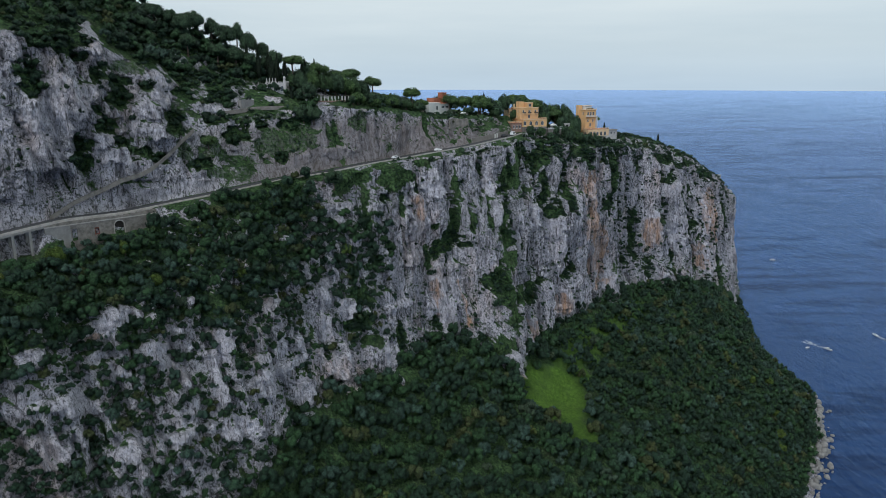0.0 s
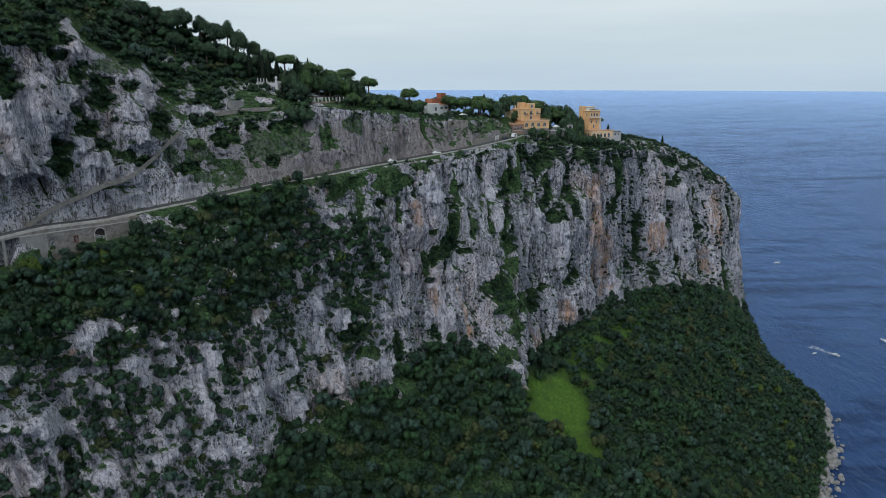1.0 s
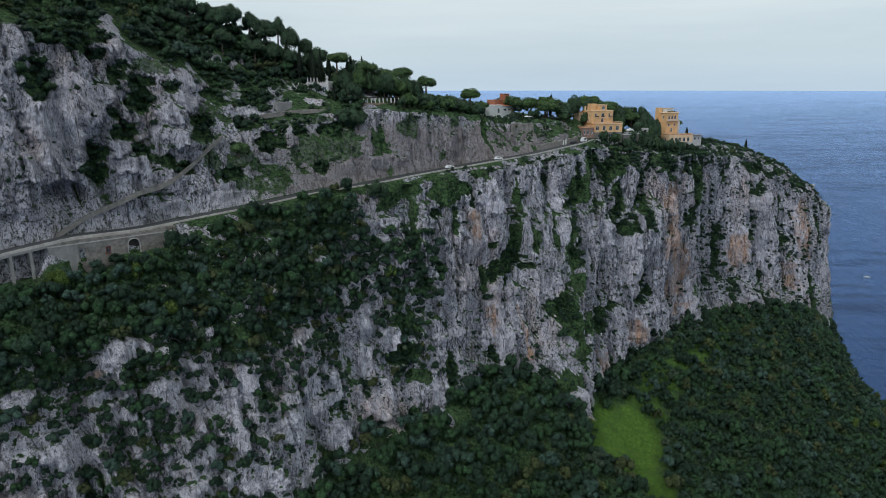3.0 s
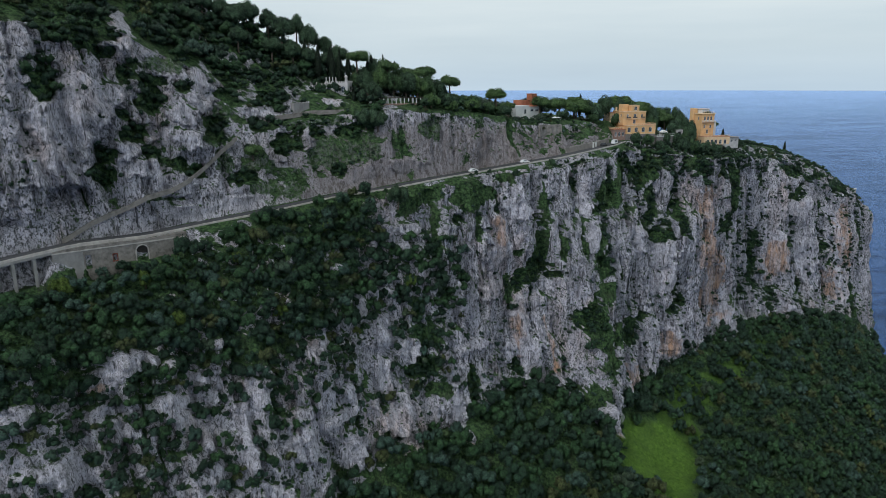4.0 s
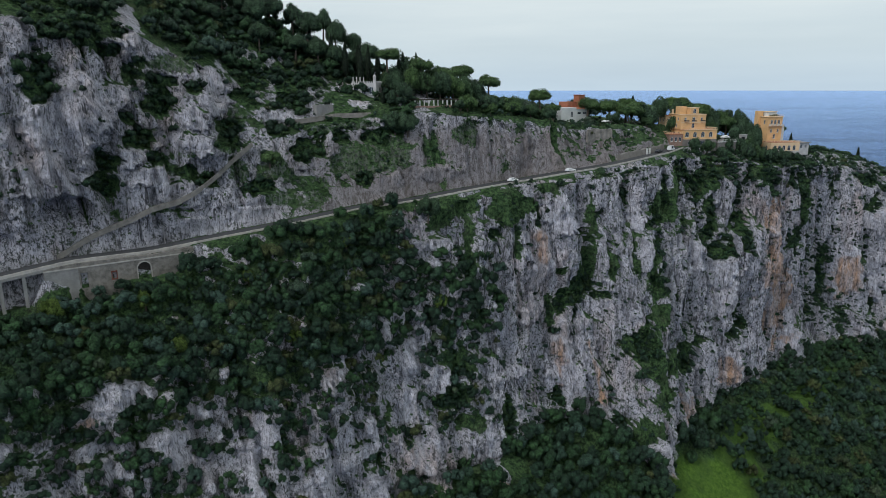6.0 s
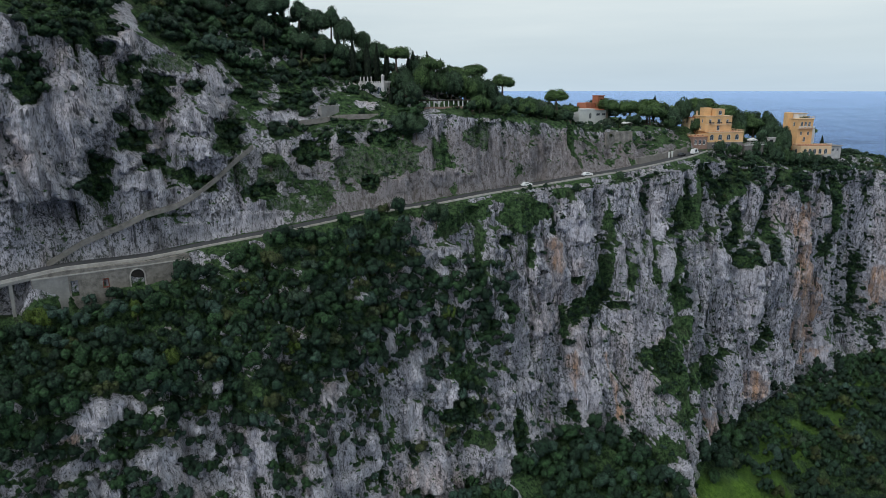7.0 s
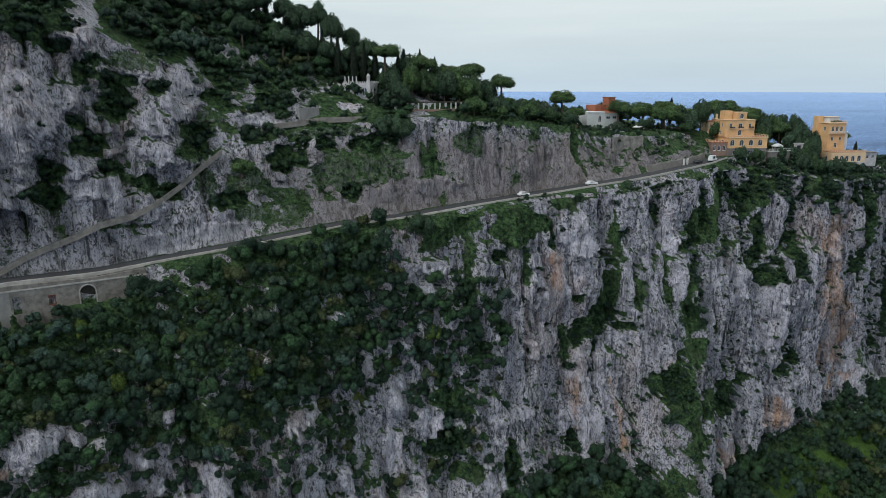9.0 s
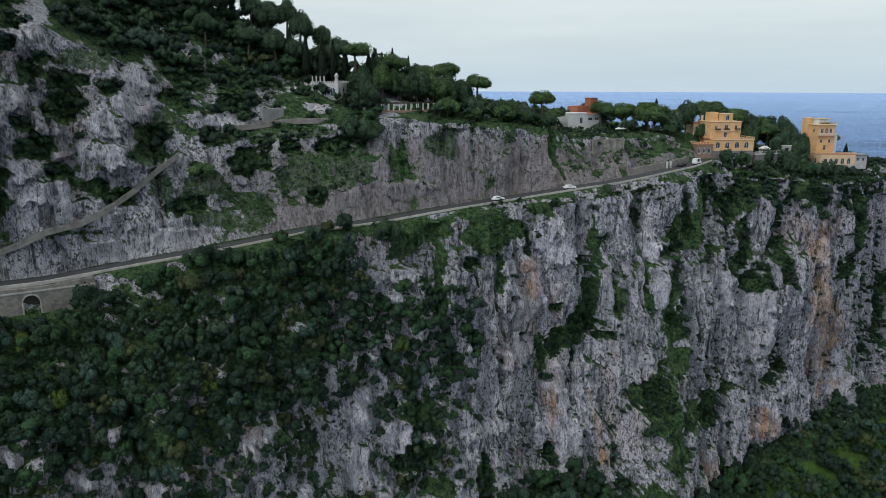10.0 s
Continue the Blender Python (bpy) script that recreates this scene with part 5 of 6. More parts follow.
def build_walls():
    ribbed = thing("concrete_wall", on_coast(94.5, land_out(98, 236, "bank", "road_in") + 1.4, 233.5), "ribbed pale concrete buttress beside the footpath", "wall")
    part("slab", boxes((0, 6.3, 0, 2.5, -1.5, 4.2), bevel=0.05), CONCRETE, ribbed)
    for k in range(8):
        part("rib", boxes((0.1 + k * 0.86, 0.3 + k * 0.86, -0.12, 0.0, -1.4, 4.15)), CONCRETE, ribbed)
    rows = []
    for s in np.arange(212, 250, 2.0):
        a, b, z = road_at(s)
        t = 2.4 + 0.25 * math.sin(s * 0.9)
        rows.append(cross(s, [(a + 0.25, z - 0.5), (a - 0.25, z + t), (a - 1.2, z + t), (a - 1.4, z - 0.5)]))
    w = strip("roadside_wall", rows)
    w.data.materials.append(plain("grey_wall_stone", (0.21, 0.195, 0.18), 0.9, 0.3, 0.5))
    tagged(w, "tall smooth grey stone wall on the inner side of the road", "wall", kind="structure")
    rows = []
    for s in np.arange(199, 213.5, 1.5):
        o = land_out(s, 224.0, "bank", "road_in")
        rows.append(cross(s, [(o + 1.6, 220.5), (o + 1.2, 226.6), (o + 0.5, 226.6), (o + 0.3, 220.5)]))
    w = strip("terrace_wall", rows)
    w.data.materials.append(MASONRY)
    tagged(w, "dark dry-stone terrace wall under the garden", "wall", kind="structure")
    for s in (231.5, 233.6):
        a, b, z = road_at(s)
        post = thing("post", on_coast(s, a + 0.5, z + 0.1), "white painted roadside pillar with a flat cap", "post", "roadside pillars")
        part("shaft", boxes((-0.28, 0.28, -0.28, 0.28, 0, 2.3), bevel=0.03), FRAME_WHITE, post)
        part("cap", boxes((-0.36, 0.36, -0.36, 0.36, 2.3, 2.42)), FRAME_WHITE, post)
    for s, tall in ((27, 6.0), (40, 5.5), (103, 6.5), (112, 6.0)):
        a, b, z = road_at(s)
        pole = thing("utility_pole", on_coast(s, a + 0.2, z), "thin grey roadside lamp pole beside the rock wall", "pole", "roadside poles")
        part("shaft", cylinder(bmesh.new(), 0, 0, -0.3, tall, 0.09, 0.06, 8), CONCRETE, pole)
        part("lamp_head", boxes((-0.12, 0.12, -0.9, 0.1, tall - 0.05, tall + 0.1)), CONCRETE, pole)


build_road()
build_bridge()
build_arch_wall()
build_path()
build_walls()


# ======================================================================
# houses on the headland
# ======================================================================
OCHRE = plain("ochre_render", (0.70, 0.43, 0.205), 0.85, 0.22, 0.35)
OCHRE_PALE = plain("pale_ochre_trim", (0.70, 0.50, 0.31), 0.8, 0.15, 0.5)
GREY_STONE = plain("grey_basement_stone", (0.22, 0.20, 0.19), 0.9, 0.3, 0.5)
PINK_BRICK = plain("pinkish_brick", (0.30, 0.20, 0.165), 0.9, 0.35, 0.8)
TERRACOTTA = plain("terracotta", (0.42, 0.16, 0.085), 0.85, 0.3, 0.8)
WHITE_WALL = plain("whitewashed_wall", (0.66, 0.66, 0.65), 0.85, 0.14, 0.4)
BRICK_RED = plain("red_brick", (0.34, 0.13, 0.075), 0.9, 0.3, 0.8)
RUIN_WHITE = plain("weathered_white_stone", (0.50, 0.48, 0.47), 0.9, 0.28, 0.6)


def balustrade(house, m, length, material, step=1.2, high=0.95, name="balustrade"):
    """A rail on small posts along x."""
    n = max(2, int(length / step))
    rows = [(0, length, -0.12, 0.12, high - 0.14, high), (0, length, -0.12, 0.12, 0, 0.12)]
    for k in range(n + 1):
        x = min(length - 0.16, k * length / n)
        rows.append((x, x + 0.16, -0.08, 0.08, 0.12, high - 0.14))
    part(name, boxes(*rows), material, house, m=m)


def villa_large():
    villa = thing("villa", pose(46.8, 396.4, 216.5, 0, 0, 22) @ Matrix.Diagonal((0.91, 0.91, 0.91, 1.0)), "large ochre villa with an arcade, terraces and a roof turret", "villa")
    I = Matrix.Identity(4)
    # basement and arcade
    block(villa, I, 17.7, 13, -2.5, 3.9, [(10.2, 0.9, 2.6, 1.9, False), (14.6, 0.9, 2.6, 1.9, False), (3.0, 0.9, 1.6, 1.9, False)], [], [], GREY_STONE, "basement_wall")
    up = pose(0, 0.03, 0)
    block(villa, up, 17.7, 12.9, 3.9, 8.2, [(1.6, 4.7, 2.0, 2.7, True), (5.9, 4.7, 2.0, 2.7, True), (10.2, 4.7, 2.0, 2.7, True), (14.5, 4.7, 2.0, 2.7, True)],
          [(3, 4.7, 1.6, 2.4, True), (7, 4.7, 1.6, 2.4, True)], [(4, 4.7, 1.6, 2.4, True)], OCHRE)
    part("cornice", boxes((-0.25, 17.95, -0.25, 13.1, 8.2, 8.5), bevel=0.05), OCHRE_PALE, villa)
    part("string_course", boxes((-0.12, 17.82, -0.12, 0.0, 3.75, 4.0)), OCHRE_PALE, villa)
    part("terrace_floor", boxes((0.1, 17.6, 0.1, 12.8, 8.5, 8.56)), TERRACOTTA, villa, "terracotta tiled terrace")
    balustrade(villa, pose(0, 0, 8.5), 17.7, OCHRE_PALE)
    balustrade(villa, pose(17.6, 0, 8.5, 0, 0, 90), 12.5, OCHRE_PALE)
    # main block
    m = pose(-0.6, 3, 0)
    block(villa, m, 13.5, 12, 8.56, 15.6,
          [(2.4, 12.6, 1.2, 1.7, False), (6.9, 12.1, 1.6, 2.3, False), (11.2, 12.6, 1.2, 1.7, False), (6.7, 8.9, 1.5, 2.6, True)],
          [(2, 12.6, 1.1, 1.7, False), (5.4, 12.6, 1.1, 1.7, False), (9, 12.6, 1.1, 1.7, False), (3.2, 9.3, 1.1, 1.9, False), (7.8, 9.3, 1.1, 1.9, False)],
          [(3, 12.6, 1.1, 1.7, False), (8, 12.6, 1.1, 1.7, False)], OCHRE)
    part("string_course", boxes((-0.72, 13.02, 2.88, 3.0, 11.7, 11.95)), OCHRE_PALE, villa)
    part("roof", boxes((-0.85, 13.15, 2.75, 15.2, 15.6, 15.9), bevel=0.06), OCHRE_PALE, villa)
    for x in (1.2, 5.2, 10.0):
        w = 2.2
        part("balcony", boxes((x, x + w, 2.1, 3.0, 11.7 if x == 5.2 else 12.2, 11.86 if x == 5.2 else 12.36)), OCHRE_PALE, villa)
        part("railing", boxes((x, x + w, 2.1, 2.15, 12.4, 12.95), (x, x + 0.05, 2.1, 3.0, 12.4, 12.95), (x + w - 0.05, x + w, 2.1, 3.0, 12.4, 12.95)), DARK_METAL, villa)
    block(villa, pose(4.4, 3.2, 0), 4.4, 5, 15.9, 18.9, [(2.2, 16.3, 1.7, 2.2, True)], [], [], OCHRE, "turret_wall")
    part("turret_roof", boxes((4.2, 9.0, 3.0, 8.4, 18.9, 19.15)), OCHRE_PALE, villa)
    part("roof_shed", boxes((0.2, 4.0, 6.5, 10.5, 15.9, 19.6), bevel=0.05), OCHRE, villa)
    part("chimney", boxes((-0.2, 0.5, 12.6, 13.4, 15.9, 18.0)), OCHRE_PALE, villa)
    # rear annex on the left, seen obliquely
    block(villa, pose(-3.4, 13.2, 0), 7, 7, 6, 14.6, [(1.6, 11.6, 1.1, 1.8, False)], [(1.5, 11.6, 1.0, 1.8, False), (4.5, 11.6, 1.0, 1.8, False), (1.5, 8, 1.0, 1.8, False), (4.5, 8, 1.0, 1.8, False)], [], OCHRE_PALE)
    part("roof", boxes((-3.6, 3.8, 13.0, 20.4, 14.6, 14.85)), TERRACOTTA, villa)
    # low brick wing beside the road
    block(villa, pose(-7.2, 1.0, 0), 7.1, 10, -3.2, 6.2, [(1.3, 2.6, 1.3, 2.4, True), (3.5, 2.6, 1.3, 2.4, True), (5.7, 2.6, 1.3, 2.4, True)], [(3, 2.6, 1.3, 2.4, True), (6, 2.6, 1.3, 2.4, True)], [], PINK_BRICK, "wing_wall")
    part("wing_terrace", boxes((-7.4, 0, 0.8, 11.2, 6.2, 6.5)), TERRACOTTA, villa)
    balustrade(villa, pose(-7.3, 0.95, 6.5), 7.0, OCHRE_PALE)
    balustrade(villa, pose(-7.3, 11, 6.5, 0, 0, -90), 10, OCHRE_PALE)


def garden_front():
    """Stone terrace with a pavilion and a gateway between the two villas."""
    terrace = thing("garden_terrace", pose(63.0, 403.5, 215, 0, 0, 38), "grey stone garden terrace wall with a balustrade", "terrace")
    part("terrace_wall", boxes((0, 14, 0, 8, -7, 3.2), bevel=0.08), GREY_STONE, terrace)
    part("coping", boxes((-0.15, 14.15, -0.2, 0.4, 3.2, 3.45)), FRAME_WHITE, terrace)
    balustrade(terrace, pose(0, 0.1, 3.45), 14, RUIN_WHITE, 1.5)
    pav = thing("garden_pavilion", pose(67.0, 410.0, 217.6, 0, 0, 38), "small white garden pavilion with a domed canopy", "pavilion")
    for k in range(6):
        a = math.pi * k / 3
        part("column", cylinder(bmesh.new(), 1.7 * math.cos(a), 1.7 * math.sin(a), -0.2, 2.4, 0.14, None, 8), FRAME_WHITE, pav)
    bm = bmesh.new()
    cylinder(bm, 0, 0, 2.4, 2.75, 2.2, 2.2, 16)
    cylinder(bm, 0, 0, 2.76, 3.3, 2.0, 1.2, 16)
    cylinder(bm, 0, 0, 3.31, 3.6, 1.2, 0.3, 16)
    part("canopy", bm, FRAME_WHITE, pav)
    gate = thing("gateway", pose(75.5, 418.5, 216.6, 0, 0, 30) @ Matrix.Diagonal((0.75, 0.75, 0.75, 1.0)), "pale stone gateway with a flat top and dark opening", "gateway")
    part("surround", panel(rect(0, 5.2, -6, 5.2), [opening(2.6, -0.9, 3.2, 5.2, False)], 1.2), RUIN_WHITE, gate)
    part("cornice", boxes((-0.3, 5.5, -0.3, 1.5, 5.2, 5.6), bevel=0.05), RUIN_WHITE, gate)
    part("door", boxes((1.0, 4.2, 0.8, 0.95, -0.9, 4.3)), DARK_METAL, gate, "dark gate leaf")


def villa_small():
    villa = thing("villa", pose(92.6, 440, 218.0, 0, 0, 25) @ Matrix.Diagonal((0.95, 0.95, 0.95, 1.0)), "tall narrow ochre villa with a roof garden above the cliff", "villa")
    I = Matrix.Identity(4)
    block(villa, pose(0, 0, -0.9), 8.6, 10, -4, 11.4,
          [(2.1, 7.6, 1.4, 2.6, True), (4.3, 7.6, 1.4, 2.6, True), (6.5, 7.6, 1.4, 2.6, True), (2.2, 3.4, 1.2, 1.9, False), (6.3, 3.4, 1.2, 1.9, False), (4.3, 0.2, 1.4, 2.5, False)],
          [(2.5, 7.8, 1.2, 2.2, False), (7, 7.8, 1.2, 2.2, False), (4.5, 3.4, 1.2, 1.9, False)], [(3, 7.8, 1.2, 2.2, False), (6.5, 3.4, 1.2, 1.9, False)], OCHRE)
    part("cornice", boxes((-0.4, 9.0, -0.4, 10.3, 10.5, 10.9), bevel=0.06), OCHRE_PALE, villa)
    part("string_course", boxes((-0.15, 8.75, -0.15, 0.0, 5.7, 6.0)), OCHRE_PALE, villa)
    part("balcony", boxes((-0.2, 8.8, -1.1, 0, 6.0, 6.2)), OCHRE_PALE, villa)
    balustrade(villa, pose(-0.2, -1.0, 6.2), 9.0, FRAME_WHITE, 0.8)
    balustrade(villa, pose(0, -0.1, 10.9), 8.6, OCHRE_PALE)
    part("stair_tower", boxes((-1.0, 1.6, 6.5, 9.9, -4, 13.6), bevel=0.06), OCHRE, villa)
    part("penthouse", boxes((2.4, 7.4, 3.5, 8.5, 10.9, 13.2), bevel=0.05), WHITE_WALL, villa)
    part("penthouse_roof", boxes((2.0, 7.8, 3.1, 8.9, 13.2, 13.4)), OCHRE_PALE, villa)
    v, q, t = crown_shape(311, 8, 160, 0.5, 0.2)
    part_arrays("roof_plants", v * (3.6, 1.2, 1.6) + (4.2, 1.4, 11.3), q, t, LEAF_MID, villa, "potted shrubs on the roof terrace")
    part("annex", boxes((8.6, 11.4, 1.5, 8, -4, 5.6), bevel=0.05), WHITE_WALL, villa)
    ter = thing("arcaded_terrace", pose(93.2, 433.2, 211.6, 0, 0, 20) @ Matrix.Diagonal((0.80, 0.85, 0.85, 1.0)), "ochre arcaded terrace overhanging the cliff edge", "terrace")
    block(ter, I, 19.5, 7.5, 0.4, 5.2, [(3.0, 0.6, 2.0, 3.0, True), (6.0, 0.6, 2.0, 3.0, True), (9.0, 0.6, 2.0, 3.0, True), (12.5, 0.6, 2.0, 3.0, True), (16, 0.6, 2.0, 3.0, True)],
          [(3.5, 0.6, 1.8, 2.8, True)], [(3.5, 0.6, 1.8, 2.8, True)], OCHRE_PALE)
    part("terrace_floor", boxes((0, 19.5, 0, 7.5, 5.2, 5.5)), TERRACOTTA, ter)
    balustrade(ter, pose(0, 0.1, 5.5), 19.5, OCHRE_PALE, 1.0)
    balustrade(ter, pose(0.1, 7.5, 5.5, 0, 0, -90), 7.4, OCHRE_PALE, 1.0)
    part("footing", boxes((2.5, 15.0, 0.6, 7.4, -9, 0.4), bevel=0.1), GREY_STONE, ter)
    low = thing("flat_roofed_house", pose(110, 455, 211.0, 0, 0, 30), "low pale house with a flat grey roof at the cliff top", "house")
    block(low, I, 10, 7, -3, 3.2, [(2, 0.6, 1.4, 1.5, False), (5, 0.6, 1.4, 1.5, False), (8, 0.6, 1.4, 1.5, False)], [(3, 0.6, 1.4, 1.5, False)], [], RUIN_WHITE)
    part("roof", boxes((-0.5, 10.5, -0.6, 7.4, 3.2, 3.5), bevel=0.04), GREY_STONE, low)
    hut = thing("lookout_hut", on_coast(596, -4, land_z(596, -4, "ridge", "rim") - 0.5), "small square stone lookout on the headland's edge", "hut")
    part("walls", panel(rect(0, 7, -1, 2.6), [opening(1.8, 0.6, 1.2, 1.4, False), opening(4.6, 0.6, 1.2, 1.4, False)], 5), RUIN_WHITE, hut)
    part("roof", boxes((-0.3, 7.3, -0.3, 5.3, 2.6, 2.9)), RUIN_WHITE, hut)


def white_house():
    house = thing("house", on_coast(212.5, -20, 226.6), "white two-storey house with red roof and brick tower", "house")
    I = Matrix.Identity(4)
    block(house, I, 17, 9, -2, 7.0, [(1.6, 0.2, 1.5, 2.4, False), (6.6, 3.3, 1.5, 2.7, True), (11.2, 4.6, 2.2, 1.0, False), (14.6, 4.6, 2.2, 1.0, False), (12, 0.6, 1.3, 1.7, False)],
          [(3, 3.6, 1.3, 1.8, False), (6, 0.6, 1.3, 1.8, False)], [(4, 3.6, 1.3, 1.8, False)], WHITE_WALL)
    part("parapet", boxes((-0.1, 9.2, -0.1, 9.1, 7.0, 7.6), bevel=0.04), WHITE_WALL, house)
    bm = bmesh.new()
    v = [bm.verts.new(p) for p in ((9.0, -0.4, 7.0), (17.4, -0.4, 7.0), (17.4, 9.3, 7.0), (9.0, 9.3, 7.0), (9.6, 4.4, 7.8), (16.6, 4.4, 7.8))]
    for q in ((0, 1, 5, 4), (1, 2, 5), (2, 3, 4, 5), (3, 0, 4), (0, 3, 2, 1)):
        bm.faces.new([v[i] for i in q])
    part("roof", bm, TERRACOTTA, house, "red pantile hipped roof")
    part("brick_block", boxes((7.5, 13.4, 4.0, 9.5, 6.0, 10.0), bevel=0.05), BRICK_RED, house)
    tower = part("tower", panel(rect(13.4, 16.9, 6.0, 12.8), [opening(15.15, 9.6, 1.1, 2.2, True)], 3.5), BRICK_RED, house, "square red brick tower", pose(0, 2.6, 0))
    part("tower_cap", boxes((13.2, 17.1, -0.2, 3.7, 12.8, 13.1), bevel=0.04), BRICK_RED, tower)
    lawn_mat = plain("lawn", (0.075, 0.14, 0.03), 0.9, 0.35, 0.5)
    rows = []
    for s in np.arange(205, 246, 2.0):
        z = 226.3 - 0.02 * abs(s - 222)
        rows.append(cross(s, [(-2.0, z - 0.3), (-20, z + 0.3), (-20, z - 3), (-2.0, z - 3.5)]))
    lawn = strip("lawn", rows)
    lawn.data.materials.append(lawn_mat)
    tagged(lawn, "mown green lawn on the garden terrace", "lawn", kind="structure")
    for k, s in enumerate((218, 221)):
        t = thing("sunshade", on_coast(s + 9, -8, 226.2), "white garden parasol on the lawn", "parasol", "garden parasols")
        bm = cylinder(bmesh.new(), 0, 0, 2.2, 2.9, 1.6, 0.1, 10)
        part("canopy", bm, FRAME_WHITE, t)
        part("pole", cylinder(bmesh.new(), 0, 0, -0.2, 2.3, 0.05, None, 6), DARK_METAL, t)


def ruined_house():
    z = 237.6
    house = thing("ruined_house", on_coast(118.6, -18.6, z, 45) @ Matrix.Diagonal((1.3, 1.3, 1.0, 1.0)), "roofless white gothic house with arched windows and columns", "ruin")
    I = Matrix.Identity(4)
    gothic = [(1.3, 3.2, 1.2, 2.9, True), (3.6, 3.2, 1.5, 3.1, True), (5.9, 3.2, 0.8, 2.8, True)]
    block(house, I, 7.2, 7.2, 1.6, 7.4, gothic, [(1.4, 3.2, 1.3, 2.9, True), (3.6, 3.2, 1.3, 2.9, True), (5.8, 3.2, 1.3, 2.9, True)], [(3.6, 3.2, 1.3, 2.9, True)], RUIN_WHITE)
    part("floor_slab", boxes((0.2, 7.0, 0.2, 7.0, 1.2, 1.6)), RUIN_WHITE, house)
    bm = bmesh.new()
    top = [bm.verts.new(p) for p in ((0, 0, 1.6), (7.2, 0, 1.6), (7.2, 7.2, 1.6), (0, 7.2, 1.6))]
    low = [bm.verts.new(p) for p in ((2.0, 2.0, -6), (5.0, 2.6, -6), (6.5, 6.5, -6), (2.6, 5.0, -6))]
    for k in range(4):
        bm.faces.new((top[k], top[(k + 1) % 4], low[(k + 1) % 4], low[k]))
    bm.faces.new(low[::-1])
    part("tapered_base", bm, RUIN_WHITE, house)
    for k in range(12):
        x = k * 0.6
        part("merlon", boxes((x, x + 0.3, 0, 0.35, 7.4, 7.9 + 0.2 * (k % 3 == 0))), RUIN_WHITE, house)
    for k in range(11):
        y = 0.6 + k * 0.6
        part("merlon", boxes((0, 0.35, y, y + 0.3, 7.4, 7.9)), RUIN_WHITE, house)
    for k in range(4):
        part("column", cylinder(bmesh.new(), 0.4, 3.6 + k * 1.0, 7.4, 9.5, 0.18, 0.16, 8), RUIN_WHITE, house)
    bm = cylinder(bmesh.new(), 0.5, 0.5, 7.4, 8.6, 0.55, 0.4, 10)
    cylinder(bm, 0.5, 0.5, 8.61, 9.6, 0.35, 0.5, 10)
    cylinder(bm, 0.5, 0.5, 9.61, 10.3, 0.5, 0.12, 10)
    part("finial", bm, RUIN_WHITE, house)
    wall = thing("ruined_wall", on_coast(130.5, -20, 240.5, 12), "fragment of white crenellated wall between cypresses", "ruin")
    top = [(0, 0), (3.4, 0), (3.4, 6.2), (2.8, 5.4), (2.0, 5.0), (1.2, 5.6), (0.5, 6.6), (0, 6.8)]
    part("wall", panel(top, [opening(1.7, 1.6, 1.0, 2.0, True)], 0.6), RUIN_WHITE, wall)


def pergola():
    per = thing("pergola", on_coast(127.5, -7.2, 236.9), "long pergola of white columns on a stone terrace", "pergola")
    part("terrace_wall", boxes((0, 21, 0, 4, -4.5, 0.0), bevel=0.06), PINK_BRICK, per, "rough pinkish stone terrace wall")
    for k in range(11):
        x = 0.4 + k * 2.0 + (0.25 if k % 3 == 1 else 0)
        part("column", cylinder(bmesh.new(), x, 0.4, 0, 2.0, 0.2, 0.17, 8), FRAME_WHITE, per)
        part("column", cylinder(bmesh.new(), x, 3.4, 0, 2.0, 0.2, 0.17, 8), FRAME_WHITE, per)
    wood = plain("dark_old_timber", (0.06, 0.05, 0.04), 0.9, 0.3, 2)
    part("beam", boxes((0, 21, 0.25, 0.5, 2.0, 2.2), (0, 21, 3.3, 3.55, 2.0, 2.2)), wood, per)
    for k in range(22):
        part("rafter", boxes((0.2 + k * 0.95, 0.32 + k * 0.95, -0.1, 4.0, 2.2, 2.34)), wood, per)
    plinth = thing("plinth", on_coast(123.5, land_out(123.5, 236, "bank", "road_in") + 0.4, 235), "tall slim white stone plinth beside the path", "plinth")
    part("shaft", boxes((-0.5, 0.5, -0.4, 0.4, -2, 3.4), bevel=0.05), FRAME_WHITE, plinth)


villa_large()
garden_front()
villa_small()
white_house()
ruined_house()
pergola()


# ======================================================================
# trees that stand out
# ======================================================================
def trunk_and_limbs(parent, height, lean, radius, tips, fork):
    """A tapered, slightly bent trunk with limbs out to the tips."""
    mid = Vector((lean[0] * 0.4, lean[1] * 0.4, height * fork * 0.5))
    top = Vector((lean[0], lean[1], height * fork))
    parts = [(*tube_arrays([(0, 0, -1.0), mid, top], [radius * 1.25, radius, radius * 0.75], 7), NO_TRIS)]
    for tip in tips:
        tip = Vector(tip)
        bend = top.lerp(tip, 0.5) + Vector((0, 0, -0.12 * (tip - top).length))
        parts.append((*tube_arrays([top - Vector((0, 0, 0.2)), bend, tip], [radius * 0.55, radius * 0.36, radius * 0.15], 5), NO_TRIS))
    part_arrays("trunk", *merge(parts), BARK, parent)


